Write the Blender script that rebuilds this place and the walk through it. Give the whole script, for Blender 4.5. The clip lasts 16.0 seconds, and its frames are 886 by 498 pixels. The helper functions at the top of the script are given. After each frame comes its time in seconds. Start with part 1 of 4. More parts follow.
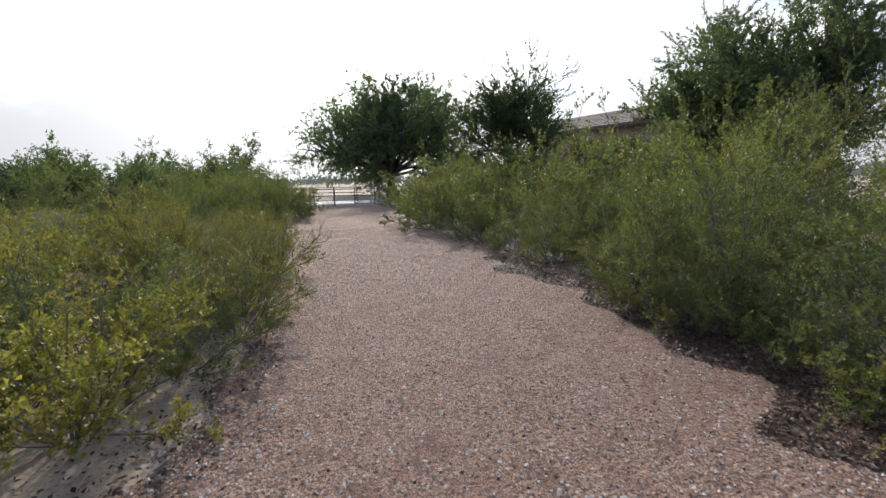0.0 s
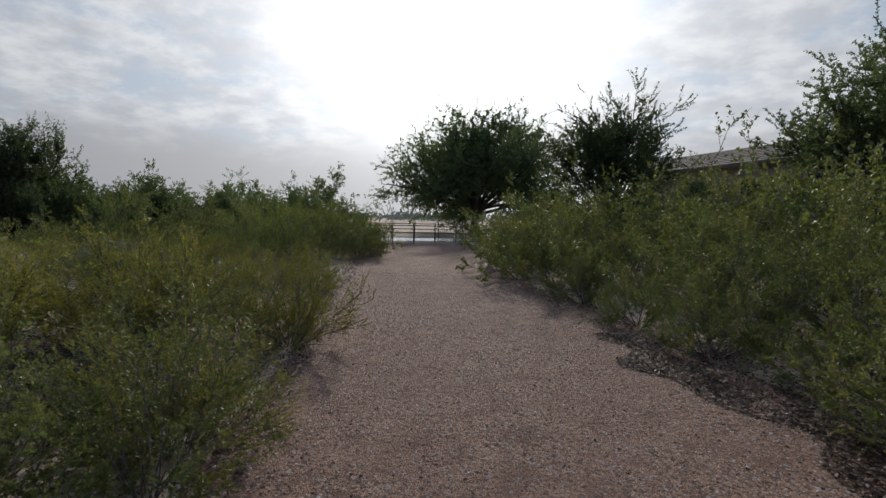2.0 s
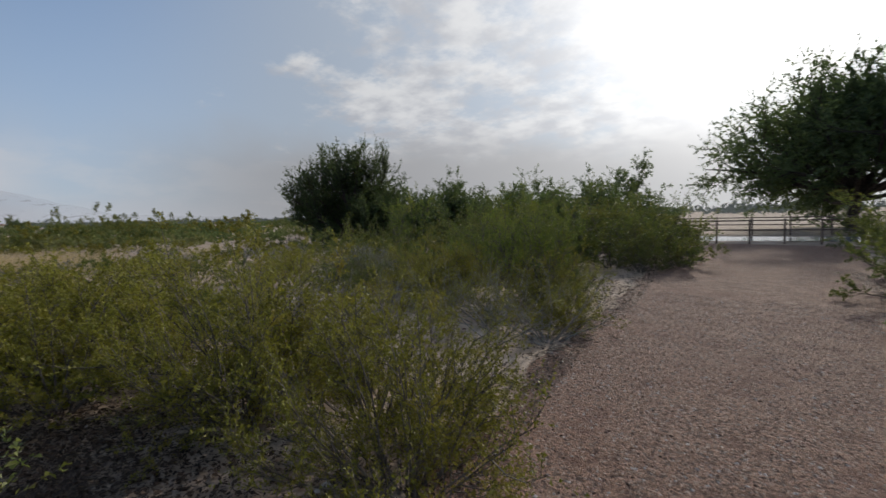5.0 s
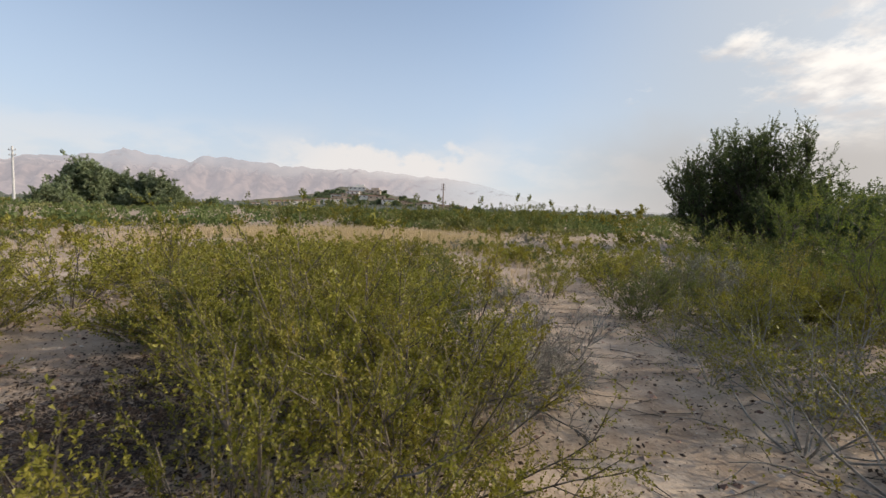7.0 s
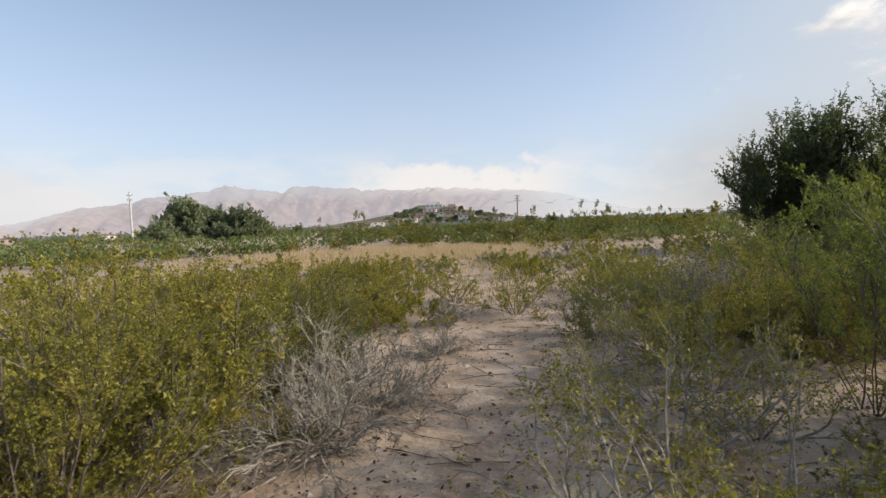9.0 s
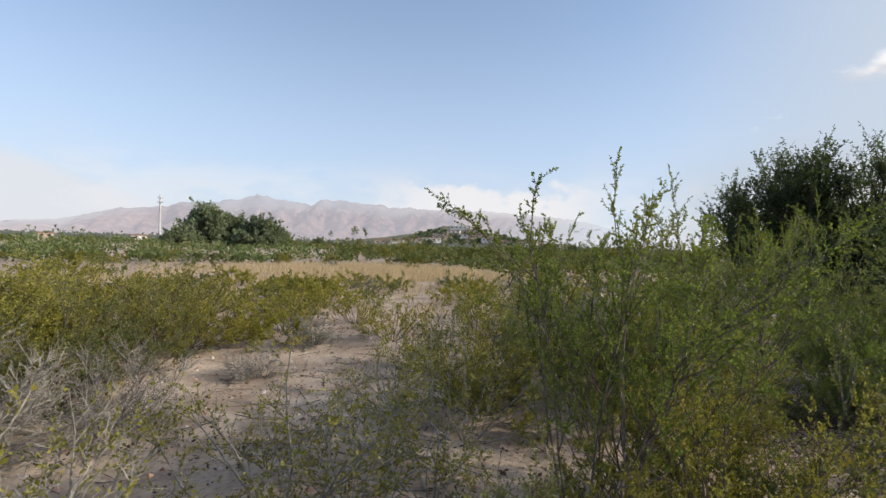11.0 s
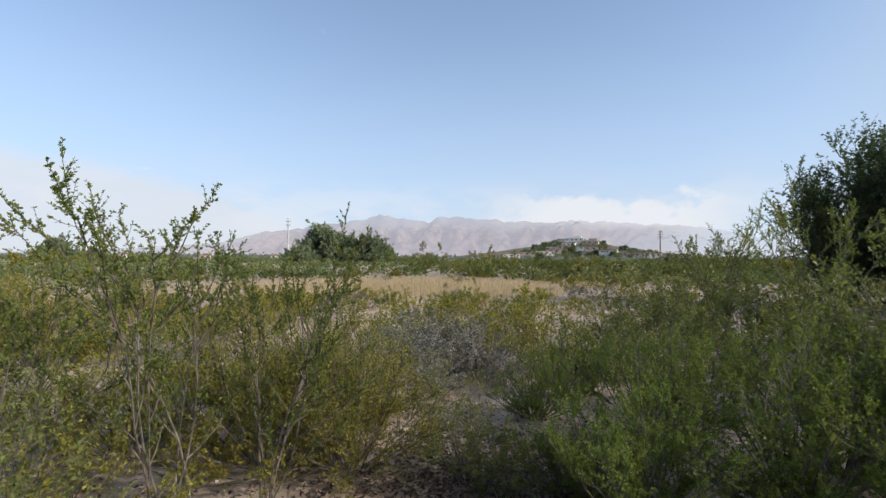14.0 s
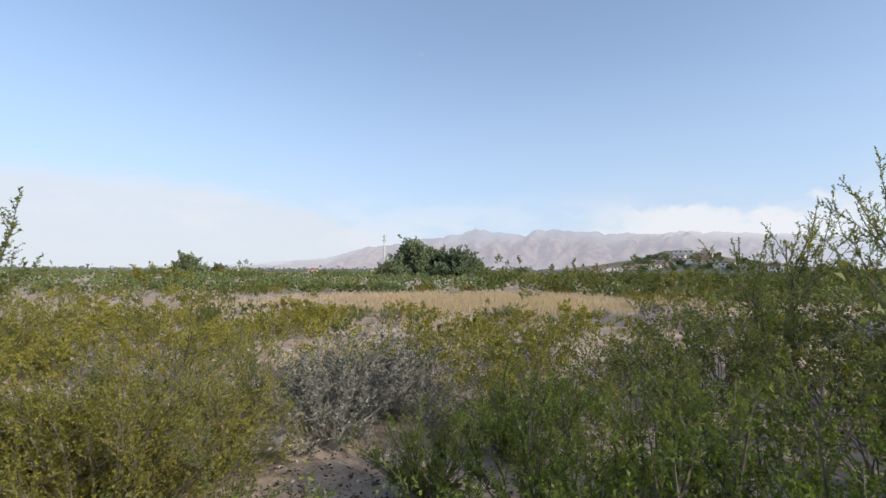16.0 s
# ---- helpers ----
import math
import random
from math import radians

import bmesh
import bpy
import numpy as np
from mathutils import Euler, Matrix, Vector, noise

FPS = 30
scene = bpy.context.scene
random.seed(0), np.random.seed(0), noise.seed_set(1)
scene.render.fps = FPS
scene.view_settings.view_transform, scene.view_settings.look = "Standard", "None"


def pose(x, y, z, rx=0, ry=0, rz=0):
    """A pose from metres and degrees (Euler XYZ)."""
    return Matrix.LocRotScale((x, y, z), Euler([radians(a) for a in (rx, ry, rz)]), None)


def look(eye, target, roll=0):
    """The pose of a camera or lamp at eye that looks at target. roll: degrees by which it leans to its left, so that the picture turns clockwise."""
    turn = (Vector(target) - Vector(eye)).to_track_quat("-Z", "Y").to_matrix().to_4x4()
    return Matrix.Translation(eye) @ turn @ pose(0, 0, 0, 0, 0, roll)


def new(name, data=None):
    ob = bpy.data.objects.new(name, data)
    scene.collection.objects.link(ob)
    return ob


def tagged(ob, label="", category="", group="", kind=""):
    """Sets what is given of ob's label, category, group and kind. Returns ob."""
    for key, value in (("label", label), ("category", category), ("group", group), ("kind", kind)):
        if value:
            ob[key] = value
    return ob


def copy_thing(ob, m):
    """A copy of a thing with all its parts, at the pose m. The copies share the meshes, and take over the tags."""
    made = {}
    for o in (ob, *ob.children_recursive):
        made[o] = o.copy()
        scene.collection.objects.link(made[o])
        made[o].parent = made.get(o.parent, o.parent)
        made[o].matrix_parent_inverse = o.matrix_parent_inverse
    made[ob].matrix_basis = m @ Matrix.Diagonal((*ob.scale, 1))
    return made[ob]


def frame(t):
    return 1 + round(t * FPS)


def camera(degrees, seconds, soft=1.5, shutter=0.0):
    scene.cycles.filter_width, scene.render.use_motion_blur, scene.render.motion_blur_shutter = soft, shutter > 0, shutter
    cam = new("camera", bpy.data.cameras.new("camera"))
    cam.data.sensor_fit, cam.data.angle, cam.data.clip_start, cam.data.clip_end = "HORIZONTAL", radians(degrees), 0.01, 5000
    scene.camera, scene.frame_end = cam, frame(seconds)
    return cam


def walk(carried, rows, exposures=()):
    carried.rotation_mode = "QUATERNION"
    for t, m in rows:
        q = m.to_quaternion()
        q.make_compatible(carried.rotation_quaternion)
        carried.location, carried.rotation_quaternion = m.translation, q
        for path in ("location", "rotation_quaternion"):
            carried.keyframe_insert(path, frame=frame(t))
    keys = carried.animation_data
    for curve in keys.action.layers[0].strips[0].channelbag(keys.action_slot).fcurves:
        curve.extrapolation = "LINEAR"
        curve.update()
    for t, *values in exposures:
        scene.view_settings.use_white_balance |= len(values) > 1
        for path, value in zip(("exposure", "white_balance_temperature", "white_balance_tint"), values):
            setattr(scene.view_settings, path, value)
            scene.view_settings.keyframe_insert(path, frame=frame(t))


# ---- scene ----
# Desert scrub trail: x to the side, y along the first heading, z up, metres.
cam = camera(85.0, 16.0, soft=1.5, shutter=0.12)
PATH = [
    (0.0, pose(0.000, 0.000, 1.550, 81.80, 1.00, -0.10)),
    (0.5, pose(-0.013, 0.663, 1.554, 84.30, 2.80, 3.00)),
    (1.0, pose(-0.114, 1.340, 1.556, 84.70, 2.30, 11.80)),
    (1.5, pose(-0.100, 2.037, 1.554, 85.50, 0.90, 6.20)),
    (2.0, pose(-0.168, 2.660, 1.556, 86.30, -1.10, 9.90)),
    (2.5, pose(-0.235, 3.276, 1.552, 83.70, -0.90, 10.60)),
    (3.0, pose(-0.382, 3.926, 1.550, 83.10, -0.60, 19.00)),
    (3.5, pose(-0.476, 4.543, 1.548, 82.60, 1.60, 21.10)),
    (4.0, pose(-0.590, 5.172, 1.540, 82.10, 2.30, 26.50)),
    (4.5, pose(-0.697, 5.755, 1.538, 82.90, 1.30, 28.00)),
    (5.0, pose(-0.891, 6.372, 1.542, 86.20, 1.40, 46.00)),
    (5.2, pose(-0.955, 6.620, 1.542, 86.50, 1.00, 53.70)),
    (7.3, pose(-1.630, 8.970, 1.548, 86.09, -0.17, 94.94)),
    (7.5, pose(-1.699, 9.196, 1.548, 87.05, 1.62, 96.09)),
    (8.0, pose(-1.833, 9.698, 1.549, 87.49, 2.93, 99.76)),
    (8.5, pose(-2.067, 10.214, 1.550, 87.26, -0.00, 100.70)),
    (9.0, pose(-2.250, 10.761, 1.554, 87.14, 2.21, 101.51)),
    (9.5, pose(-2.515, 11.291, 1.563, 87.55, -0.27, 101.35)),
    (10.0, pose(-2.655, 11.862, 1.564, 88.78, 0.17, 99.71)),
    (10.2, pose(-2.730, 12.080, 1.562, 89.05, -0.36, 99.87)),
    (12.3, pose(-3.860, 14.580, 1.545, 90.72, 0.31, 113.27)),
    (12.5, pose(-4.018, 14.872, 1.543, 91.05, 0.92, 113.54)),
    (13.0, pose(-4.379, 15.587, 1.551, 90.74, -2.44, 111.84)),
    (13.5, pose(-4.780, 16.057, 1.547, 90.67, -1.41, 112.93)),
    (14.0, pose(-5.338, 16.404, 1.554, 91.14, -0.38, 118.10)),
    (14.5, pose(-5.857, 16.689, 1.557, 91.75, 1.20, 126.80)),
    (15.0, pose(-6.491, 16.905, 1.556, 92.28, 1.21, 127.85)),
    (15.5, pose(-6.954, 17.144, 1.546, 92.17, -0.28, 130.40)),
    (16.0, pose(-7.336, 17.217, 1.547, 92.73, -0.28, 129.49)),
]
walk(cam, PATH, exposures=((0.0, 0.2, 6250, 10), (1.0, -0.35, 6300, 10), (2.5, -0.85, 6200, 9), (4.5, -0.8, 6200, 9), (5.2, -0.75, 6450, 10), (7.3, -0.12, 7100, 11), (10.2, -0.05, 6900, 11), (12.3, -0.12, 6350, 9), (16.0, -0.06, 6350, 9)))

# ---- world and sun ----
SUN_EL, SUN_YAW = radians(25.0), radians(9.0)
SUN = Vector((-math.sin(SUN_YAW) * math.cos(SUN_EL), math.cos(SUN_YAW) * math.cos(SUN_EL), math.sin(SUN_EL)))


class Nodes:
    """Short hand for building a node tree."""

    def __init__(self, tree):
        self.t = tree
        tree.nodes.clear()

    def add(self, kind, **inputs):
        n = self.t.nodes.new(kind)
        for k, v in inputs.items():
            self.put(n, k, v)
        return n

    def put(self, n, key, v):
        sock = n.inputs[int(key[1:])] if key[0] == "i" and key[1:].isdigit() else n.inputs[key.replace("_", " ")]
        if isinstance(v, bpy.types.NodeSocket):
            self.t.links.new(v, sock)
        else:
            sock.default_value = v

    def math(self, op, a, b=0.0, clamp=False):
        n = self.add("ShaderNodeMath", i0=a, i1=b)
        n.operation, n.use_clamp = op, clamp
        return n.outputs[0]

    def ramp(self, v, a, b, lo=0.0, hi=1.0):
        n = self.add("ShaderNodeMapRange", i0=v, i1=a, i2=b, i3=lo, i4=hi)
        n.interpolation_type = "SMOOTHSTEP"
        return n.outputs[0]

    def mix(self, f, a, b, blend="MIX"):
        n = self.add("ShaderNodeMix")
        n.data_type, n.blend_type = "RGBA", blend
        self.put(n, "i0", f), self.put(n, "i6", a), self.put(n, "i7", b)
        return n.outputs[2]

    def noise(self, vec, scale, detail=4.0, rough=0.55):
        n = self.add("ShaderNodeTexNoise", Vector=vec, Scale=scale, Detail=detail, Roughness=rough)
        return n.outputs[0]


def build_world():
    world = bpy.data.worlds.new("sky")
    scene.world = world
    world.use_nodes = True
    n = Nodes(world.node_tree)
    sky = n.add("ShaderNodeTexSky")
    sky.sky_type, sky.sun_disc, sky.sun_elevation, sky.sun_rotation = "NISHITA", False, SUN_EL, -SUN_YAW
    sky.altitude, sky.air_density, sky.dust_density, sky.ozone_density = 700, 1.0, 0.7, 2.0
    d = n.add("ShaderNodeTexCoord").outputs["Generated"]
    s = n.add("ShaderNodeSeparateXYZ", i0=d)
    x, y, z = s.outputs
    up = n.math("ADD", n.math("MAXIMUM", z, 0.0), 0.24)
    flat = n.add("ShaderNodeCombineXYZ", i0=n.math("DIVIDE", x, up), i1=n.math("DIVIDE", y, up), i2=0.0).outputs[0]
    dot = n.add("ShaderNodeVectorMath", i0=d, i1=tuple(SUN))
    dot.operation = "DOT_PRODUCT"
    near = dot.outputs["Value"]
    side = n.math("ADD", n.math("MULTIPLY", x, SUN.x / math.cos(SUN_EL)), n.math("MULTIPLY", y, SUN.y / math.cos(SUN_EL)))
    # broken cloud sheet on the sun's side of the sky, with a grey bank under it
    puff = n.noise(flat, 2.6, 8.0, 0.62)
    cover = n.ramp(side, 0.30, 0.80, -0.17, 0.13)
    sheet = n.ramp(n.math("ADD", puff, cover), 0.50, 0.66)
    bank_edge = n.noise(d, 5.0, 4.0)
    bank = n.math("MULTIPLY", n.ramp(n.math("ADD", z, n.math("MULTIPLY", bank_edge, -0.13)), 0.13, 0.02), n.ramp(side, 0.25, 0.65))
    low = n.math("MULTIPLY", n.ramp(n.math("ADD", z, n.math("MULTIPLY", n.noise(d, 4.0, 5.0), -0.30)), 0.06, -0.13), 0.38)
    shade = n.noise(flat, 5.5, 6.0)
    light = n.mix(n.ramp(shade, 0.35, 0.65), (0.68, 0.70, 0.76, 1), (1.05, 1.05, 1.06, 1))
    base = n.mix(1.0, sky.outputs[0], (SKY_GAIN, SKY_GAIN, SKY_GAIN, 1), "MULTIPLY")
    haze = n.ramp(z, 0.50, 0.0, 0.22, 0.8)
    base = n.mix(haze, base, (0.60, 0.72, 0.92, 1))
    base = n.mix(low, base, (0.74, 0.78, 0.86, 1))
    base = n.mix(n.ramp(side, 0.22, 0.65, 0.0, 0.75), base, (0.58, 0.64, 0.71, 1))
    # cloud resting on the mountain crest, and a long bank sloping down to it from the other side
    ax, ay = -math.sin(radians(99.0)), math.cos(radians(99.0))
    along = n.math("ADD", n.math("MULTIPLY", x, ax), n.math("MULTIPLY", y, ay))
    lump = n.noise(n.add("ShaderNodeCombineXYZ", i0=x, i1=y, i2=n.math("MULTIPLY", z, 1.6)).outputs[0], 13.0, 6.0, 0.55)
    top = n.math("ADD", n.math("MULTIPLY", lump, -0.17), z)
    crest = n.math("MULTIPLY", n.ramp(top, 0.040, 0.012), n.math("MULTIPLY", n.ramp(along, 0.962, 0.992), n.ramp(z, 0.03, 0.07)))
    bx, by = -math.sin(radians(168.0)), math.cos(radians(168.0))
    away = n.math("ADD", n.math("MULTIPLY", x, bx), n.math("MULTIPLY", y, by))
    slope = n.math("ADD", n.math("MULTIPLY", n.ramp(away, 0.78, 1.0), -0.13), n.math("ADD", z, n.math("MULTIPLY", lump, -0.05)))
    base = n.mix(n.math("MULTIPLY", n.ramp(slope, 0.03, -0.015), 0.8), base, (0.80, 0.83, 0.89, 1))
    squash = n.add("ShaderNodeCombineXYZ", i0=x, i1=y, i2=n.math("MULTIPLY", z, 2.6)).outputs[0]
    puffs = n.math("MULTIPLY", n.ramp(n.noise(squash, 5.0, 6.0, 0.55), 0.48, 0.62), n.math("MULTIPLY", n.ramp(z, 0.02, 0.06, 0.0, 0.75), n.ramp(z, 0.17, 0.10)))
    base = n.mix(n.math("MULTIPLY", puffs, 0.5), base, (0.90, 0.91, 0.95, 1))
    base = n.mix(n.math("MULTIPLY", crest, 0.9), base, (0.92, 0.92, 0.95, 1))
    base = n.mix(sheet, base, light)
    base = n.mix(bank, base, (0.55, 0.55, 0.57, 1))
    pos = n.math("MAXIMUM", near, 0.0)
    aura = n.math("ADD", n.math("MULTIPLY", n.math("POWER", pos, 40.0), 4.0), n.math("MULTIPLY", n.math("POWER", pos, 7.0), 0.85))
    glow = n.mix(1.0, (1.0, 0.97, 0.92, 1), n.add("ShaderNodeCombineXYZ", i0=aura, i1=aura, i2=aura).outputs[0], "MULTIPLY")
    total = n.mix(1.0, base, glow, "ADD")
    bg = n.add("ShaderNodeBackground", Color=total, Strength=1.0)
    n.t.links.new(bg.outputs[0], n.add("ShaderNodeOutputWorld").inputs[0])


SKY_GAIN = 0.212
build_world()
sun = new("sun", bpy.data.lights.new("sun", "SUN"))
sun.data.energy, sun.data.angle, sun.data.color = 4.3, radians(1.5), (1.0, 0.91, 0.77)
sun.matrix_world = look(SUN * 50, (0, 0, 0))


# ---- materials ----
def material(name):
    m = bpy.data.materials.new(name)
    m.use_nodes = True
    return m, Nodes(m.node_tree)


def finish(n, shader):
    n.t.links.new(shader, n.add("ShaderNodeOutputMaterial").inputs[0])


def leaf_material(name, a, b, c, clear=0.35, gloss=0.13, patch=2.3):
    """Leaves: three tones by leaf and by plant, part of the light passing through."""
    m, n = material(name)
    isl = n.add("ShaderNodeNewGeometry").outputs["Random Per Island"]
    obj = n.add("ShaderNodeObjectInfo").outputs["Random"]
    spot = n.noise(n.add("ShaderNodeTexCoord").outputs["Object"], patch, 3.0)
    col = n.mix(n.ramp(isl, 0.2, 0.95), (*a, 1), (*b, 1))
    col = n.mix(n.math("MULTIPLY", n.ramp(spot, 0.45, 0.7), 0.8), col, (*c, 1))
    v = n.math("ADD", n.math("MULTIPLY", obj, 0.4), 0.8)
    col = n.mix(1.0, col, n.add("ShaderNodeCombineXYZ", i0=v, i1=v, i2=v).outputs[0], "MULTIPLY")
    p = n.add("ShaderNodeBsdfPrincipled", Base_Color=col, Roughness=0.55, Specular_IOR_Level=gloss)
    tr = n.add("ShaderNodeBsdfTranslucent", Color=n.mix(1.0, col, (1.25, 1.3, 0.8, 1), "MULTIPLY"))
    finish(n, n.add("ShaderNodeMixShader", i0=clear, i1=p.outputs[0], i2=tr.outputs[0]).outputs[0])
    return m


def bark_material(name, a, b, scale=18.0):
    m, n = material(name)
    o = n.add("ShaderNodeTexCoord").outputs["Object"]
    f = n.noise(o, scale, 5.0)
    col = n.mix(n.ramp(f, 0.35, 0.7), (*a, 1), (*b, 1))
    bump = n.add("ShaderNodeBump", Strength=0.5, Distance=0.01, Height=f)
    finish(n, n.add("ShaderNodeBsdfPrincipled", Base_Color=col, Roughness=0.85, Normal=bump.outputs[0]).outputs[0])
    return m


def plain_material(name, a, b, scale=3.0, rough=0.8, metal=0.0):
    m, n = material(name)
    o = n.add("ShaderNodeTexCoord").outputs["Object"]
    f = n.math("ADD", n.math("MULTIPLY", n.noise(o, scale, 6.0), 0.6), n.math("MULTIPLY", n.noise(o, scale * 9, 3.0), 0.4))
    col = n.mix(n.ramp(f, 0.38, 0.64), (*a, 1), (*b, 1))
    bump = n.add("ShaderNodeBump", Strength=0.35, Distance=0.01, Height=f)
    finish(n, n.add("ShaderNodeBsdfPrincipled", Base_Color=col, Roughness=rough, Metallic=metal, Normal=bump.outputs[0]).outputs[0])
    return m


def soil_material():
    """Pale caliche soil with darker litter patches, pebbles and fine crust."""
    m, n = material("desert_soil")
    o = n.add("ShaderNodeTexCoord").outputs["Object"]
    big, mid, fine = n.noise(o, 0.16, 4.0), n.noise(o, 1.3, 6.0, 0.65), n.noise(o, 28.0, 4.0)
    vor = n.add("ShaderNodeTexVoronoi", Vector=o, Scale=22.0)
    col = n.mix(n.ramp(mid, 0.35, 0.68), (0.25, 0.180, 0.125, 1), (0.50, 0.395, 0.300, 1))
    col = n.mix(n.math("MULTIPLY", n.ramp(big, 0.45, 0.65), 0.5), col, (0.36, 0.265, 0.205, 1))
    col = n.mix(n.math("MULTIPLY", n.ramp(fine, 0.52, 0.7), 0.6), col, (0.17, 0.12, 0.09, 1))
    col = n.mix(n.math("MULTIPLY", n.ramp(vor.outputs["Distance"], 0.25, 0.05), 0.35), col, (0.58, 0.52, 0.46, 1))
    h = n.math("ADD", n.math("MULTIPLY", fine, 0.5), n.math("MULTIPLY", mid, 1.2))
    bump = n.add("ShaderNodeBump", Strength=0.8, Distance=0.03, Height=h)
    finish(n, n.add("ShaderNodeBsdfPrincipled", Base_Color=col, Roughness=0.95, Normal=bump.outputs[0]).outputs[0])
    return m


def gravel_material():
    """Decomposed granite: reddish fines, mixed grains, paler worn and darker gravelly patches."""
    m, n = material("trail_gravel")
    o = n.add("ShaderNodeTexCoord").outputs["Object"]
    vor = n.add("ShaderNodeTexVoronoi", Vector=o, Scale=62.0)
    tone = n.add("ShaderNodeSeparateColor", i0=vor.outputs["Color"])
    grain, clot = n.noise(o, 95.0, 3.0, 0.7), n.noise(o, 26.0, 3.0, 0.65)
    mid, big = n.noise(o, 3.2, 6.0, 0.65), n.noise(o, 0.7, 4.0, 0.6)
    col = n.mix(n.ramp(grain, 0.36, 0.64), (0.035, 0.017, 0.011, 1), (0.46, 0.265, 0.175, 1))
    col = n.mix(n.math("MULTIPLY", n.ramp(tone.outputs[0], 0.55, 1.0), 0.5), col, (0.42, 0.235, 0.175, 1))
    col = n.mix(n.math("MULTIPLY", n.ramp(tone.outputs[1], 0.8, 1.0), 0.6), col, (0.52, 0.44, 0.37, 1))
    col = n.mix(n.math("MULTIPLY", n.ramp(clot, 0.50, 0.38), 0.8), col, (0.045, 0.026, 0.02, 1))
    col = n.mix(n.math("MULTIPLY", n.ramp(mid, 0.54, 0.70), 0.4), col, (0.43, 0.29, 0.21, 1))
    col = n.mix(n.math("MULTIPLY", n.ramp(mid, 0.49, 0.33), 0.65), col, (0.12, 0.052, 0.032, 1))
    col = n.mix(n.math("MULTIPLY", n.ramp(big, 0.45, 0.65), 0.35), col, (0.20, 0.10, 0.068, 1))
    h = n.math("ADD", n.math("MULTIPLY", grain, 0.8), n.math("ADD", n.math("MULTIPLY", clot, 1.0), n.math("MULTIPLY", mid, 1.2)))
    bump = n.add("ShaderNodeBump", Strength=1.0, Distance=0.03, Height=h)
    finish(n, n.add("ShaderNodeBsdfPrincipled", Base_Color=col, Roughness=0.9, Normal=bump.outputs[0]).outputs[0])
    return m


def stone_material(name, a, b, c):
    """Stones of many tones: brown, pink and pale grey."""
    m, n = material(name)
    isl = n.add("ShaderNodeNewGeometry").outputs["Random Per Island"]
    f = n.noise(n.add("ShaderNodeTexCoord").outputs["Object"], 30.0, 4.0)
    hue = n.math("FRACT", n.math("MULTIPLY", isl, 17.3))
    col = n.mix(isl, (*a, 1), (*b, 1))
    col = n.mix(n.ramp(hue, 0.55, 0.9), col, (*c, 1))
    col = n.mix(n.math("MULTIPLY", n.ramp(f, 0.45, 0.7), 0.4), col, (*a, 1))
    finish(n, n.add("ShaderNodeBsdfPrincipled", Base_Color=col, Roughness=0.9, Specular_IOR_Level=0.15).outputs[0])
    return m


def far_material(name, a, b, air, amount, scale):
    """Land kilometres off: its own colour, with lit haze painted in as emission."""
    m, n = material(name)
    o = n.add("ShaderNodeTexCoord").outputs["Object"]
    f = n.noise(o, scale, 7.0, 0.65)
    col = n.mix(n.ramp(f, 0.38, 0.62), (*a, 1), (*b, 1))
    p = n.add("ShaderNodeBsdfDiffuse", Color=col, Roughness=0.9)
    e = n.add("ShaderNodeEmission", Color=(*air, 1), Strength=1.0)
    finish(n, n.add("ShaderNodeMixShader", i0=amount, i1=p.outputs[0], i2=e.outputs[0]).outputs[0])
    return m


def mountain_material():
    """Bare rock kilometres off, pale with painted haze, its crest and flanks lost in drifting cloud."""
    m, n = material("mountain_rock")
    o = n.add("ShaderNodeTexCoord").outputs["Object"]
    x, y, z = n.add("ShaderNodeSeparateXYZ", i0=o).outputs
    f, g = n.noise(o, 0.012, 7.0, 0.65), n.noise(o, 0.0028, 4.0, 0.5)
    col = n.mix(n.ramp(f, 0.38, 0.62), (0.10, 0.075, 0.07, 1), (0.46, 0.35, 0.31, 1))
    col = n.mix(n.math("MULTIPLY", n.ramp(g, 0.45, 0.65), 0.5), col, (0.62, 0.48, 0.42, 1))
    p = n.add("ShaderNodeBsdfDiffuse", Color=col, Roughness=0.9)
    # bluish emission over the rock stands in for lit haze
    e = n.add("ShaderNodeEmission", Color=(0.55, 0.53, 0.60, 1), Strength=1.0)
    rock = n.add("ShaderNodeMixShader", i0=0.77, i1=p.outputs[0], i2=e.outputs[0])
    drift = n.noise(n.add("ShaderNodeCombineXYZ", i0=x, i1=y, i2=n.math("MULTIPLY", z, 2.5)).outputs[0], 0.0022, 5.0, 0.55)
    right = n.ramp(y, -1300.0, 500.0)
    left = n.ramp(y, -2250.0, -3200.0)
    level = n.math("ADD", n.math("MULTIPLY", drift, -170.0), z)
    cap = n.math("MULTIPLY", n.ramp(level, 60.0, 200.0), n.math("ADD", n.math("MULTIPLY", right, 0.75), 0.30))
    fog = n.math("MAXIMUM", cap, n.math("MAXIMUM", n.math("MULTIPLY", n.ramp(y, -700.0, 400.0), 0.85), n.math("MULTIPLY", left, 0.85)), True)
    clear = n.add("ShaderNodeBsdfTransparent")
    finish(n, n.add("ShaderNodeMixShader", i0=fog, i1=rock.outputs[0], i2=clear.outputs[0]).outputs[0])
    return m


def water_material():
    m, n = material("still_water")
    o = n.add("ShaderNodeTexCoord").outputs["Object"]
    bump = n.add("ShaderNodeBump", Strength=0.15, Distance=0.01, Height=n.noise(o, 6.0, 3.0))
    finish(n, n.add("ShaderNodeBsdfPrincipled", Base_Color=(0.35, 0.34, 0.32, 1), Roughness=0.12, Normal=bump.outputs[0]).outputs[0])
    return m


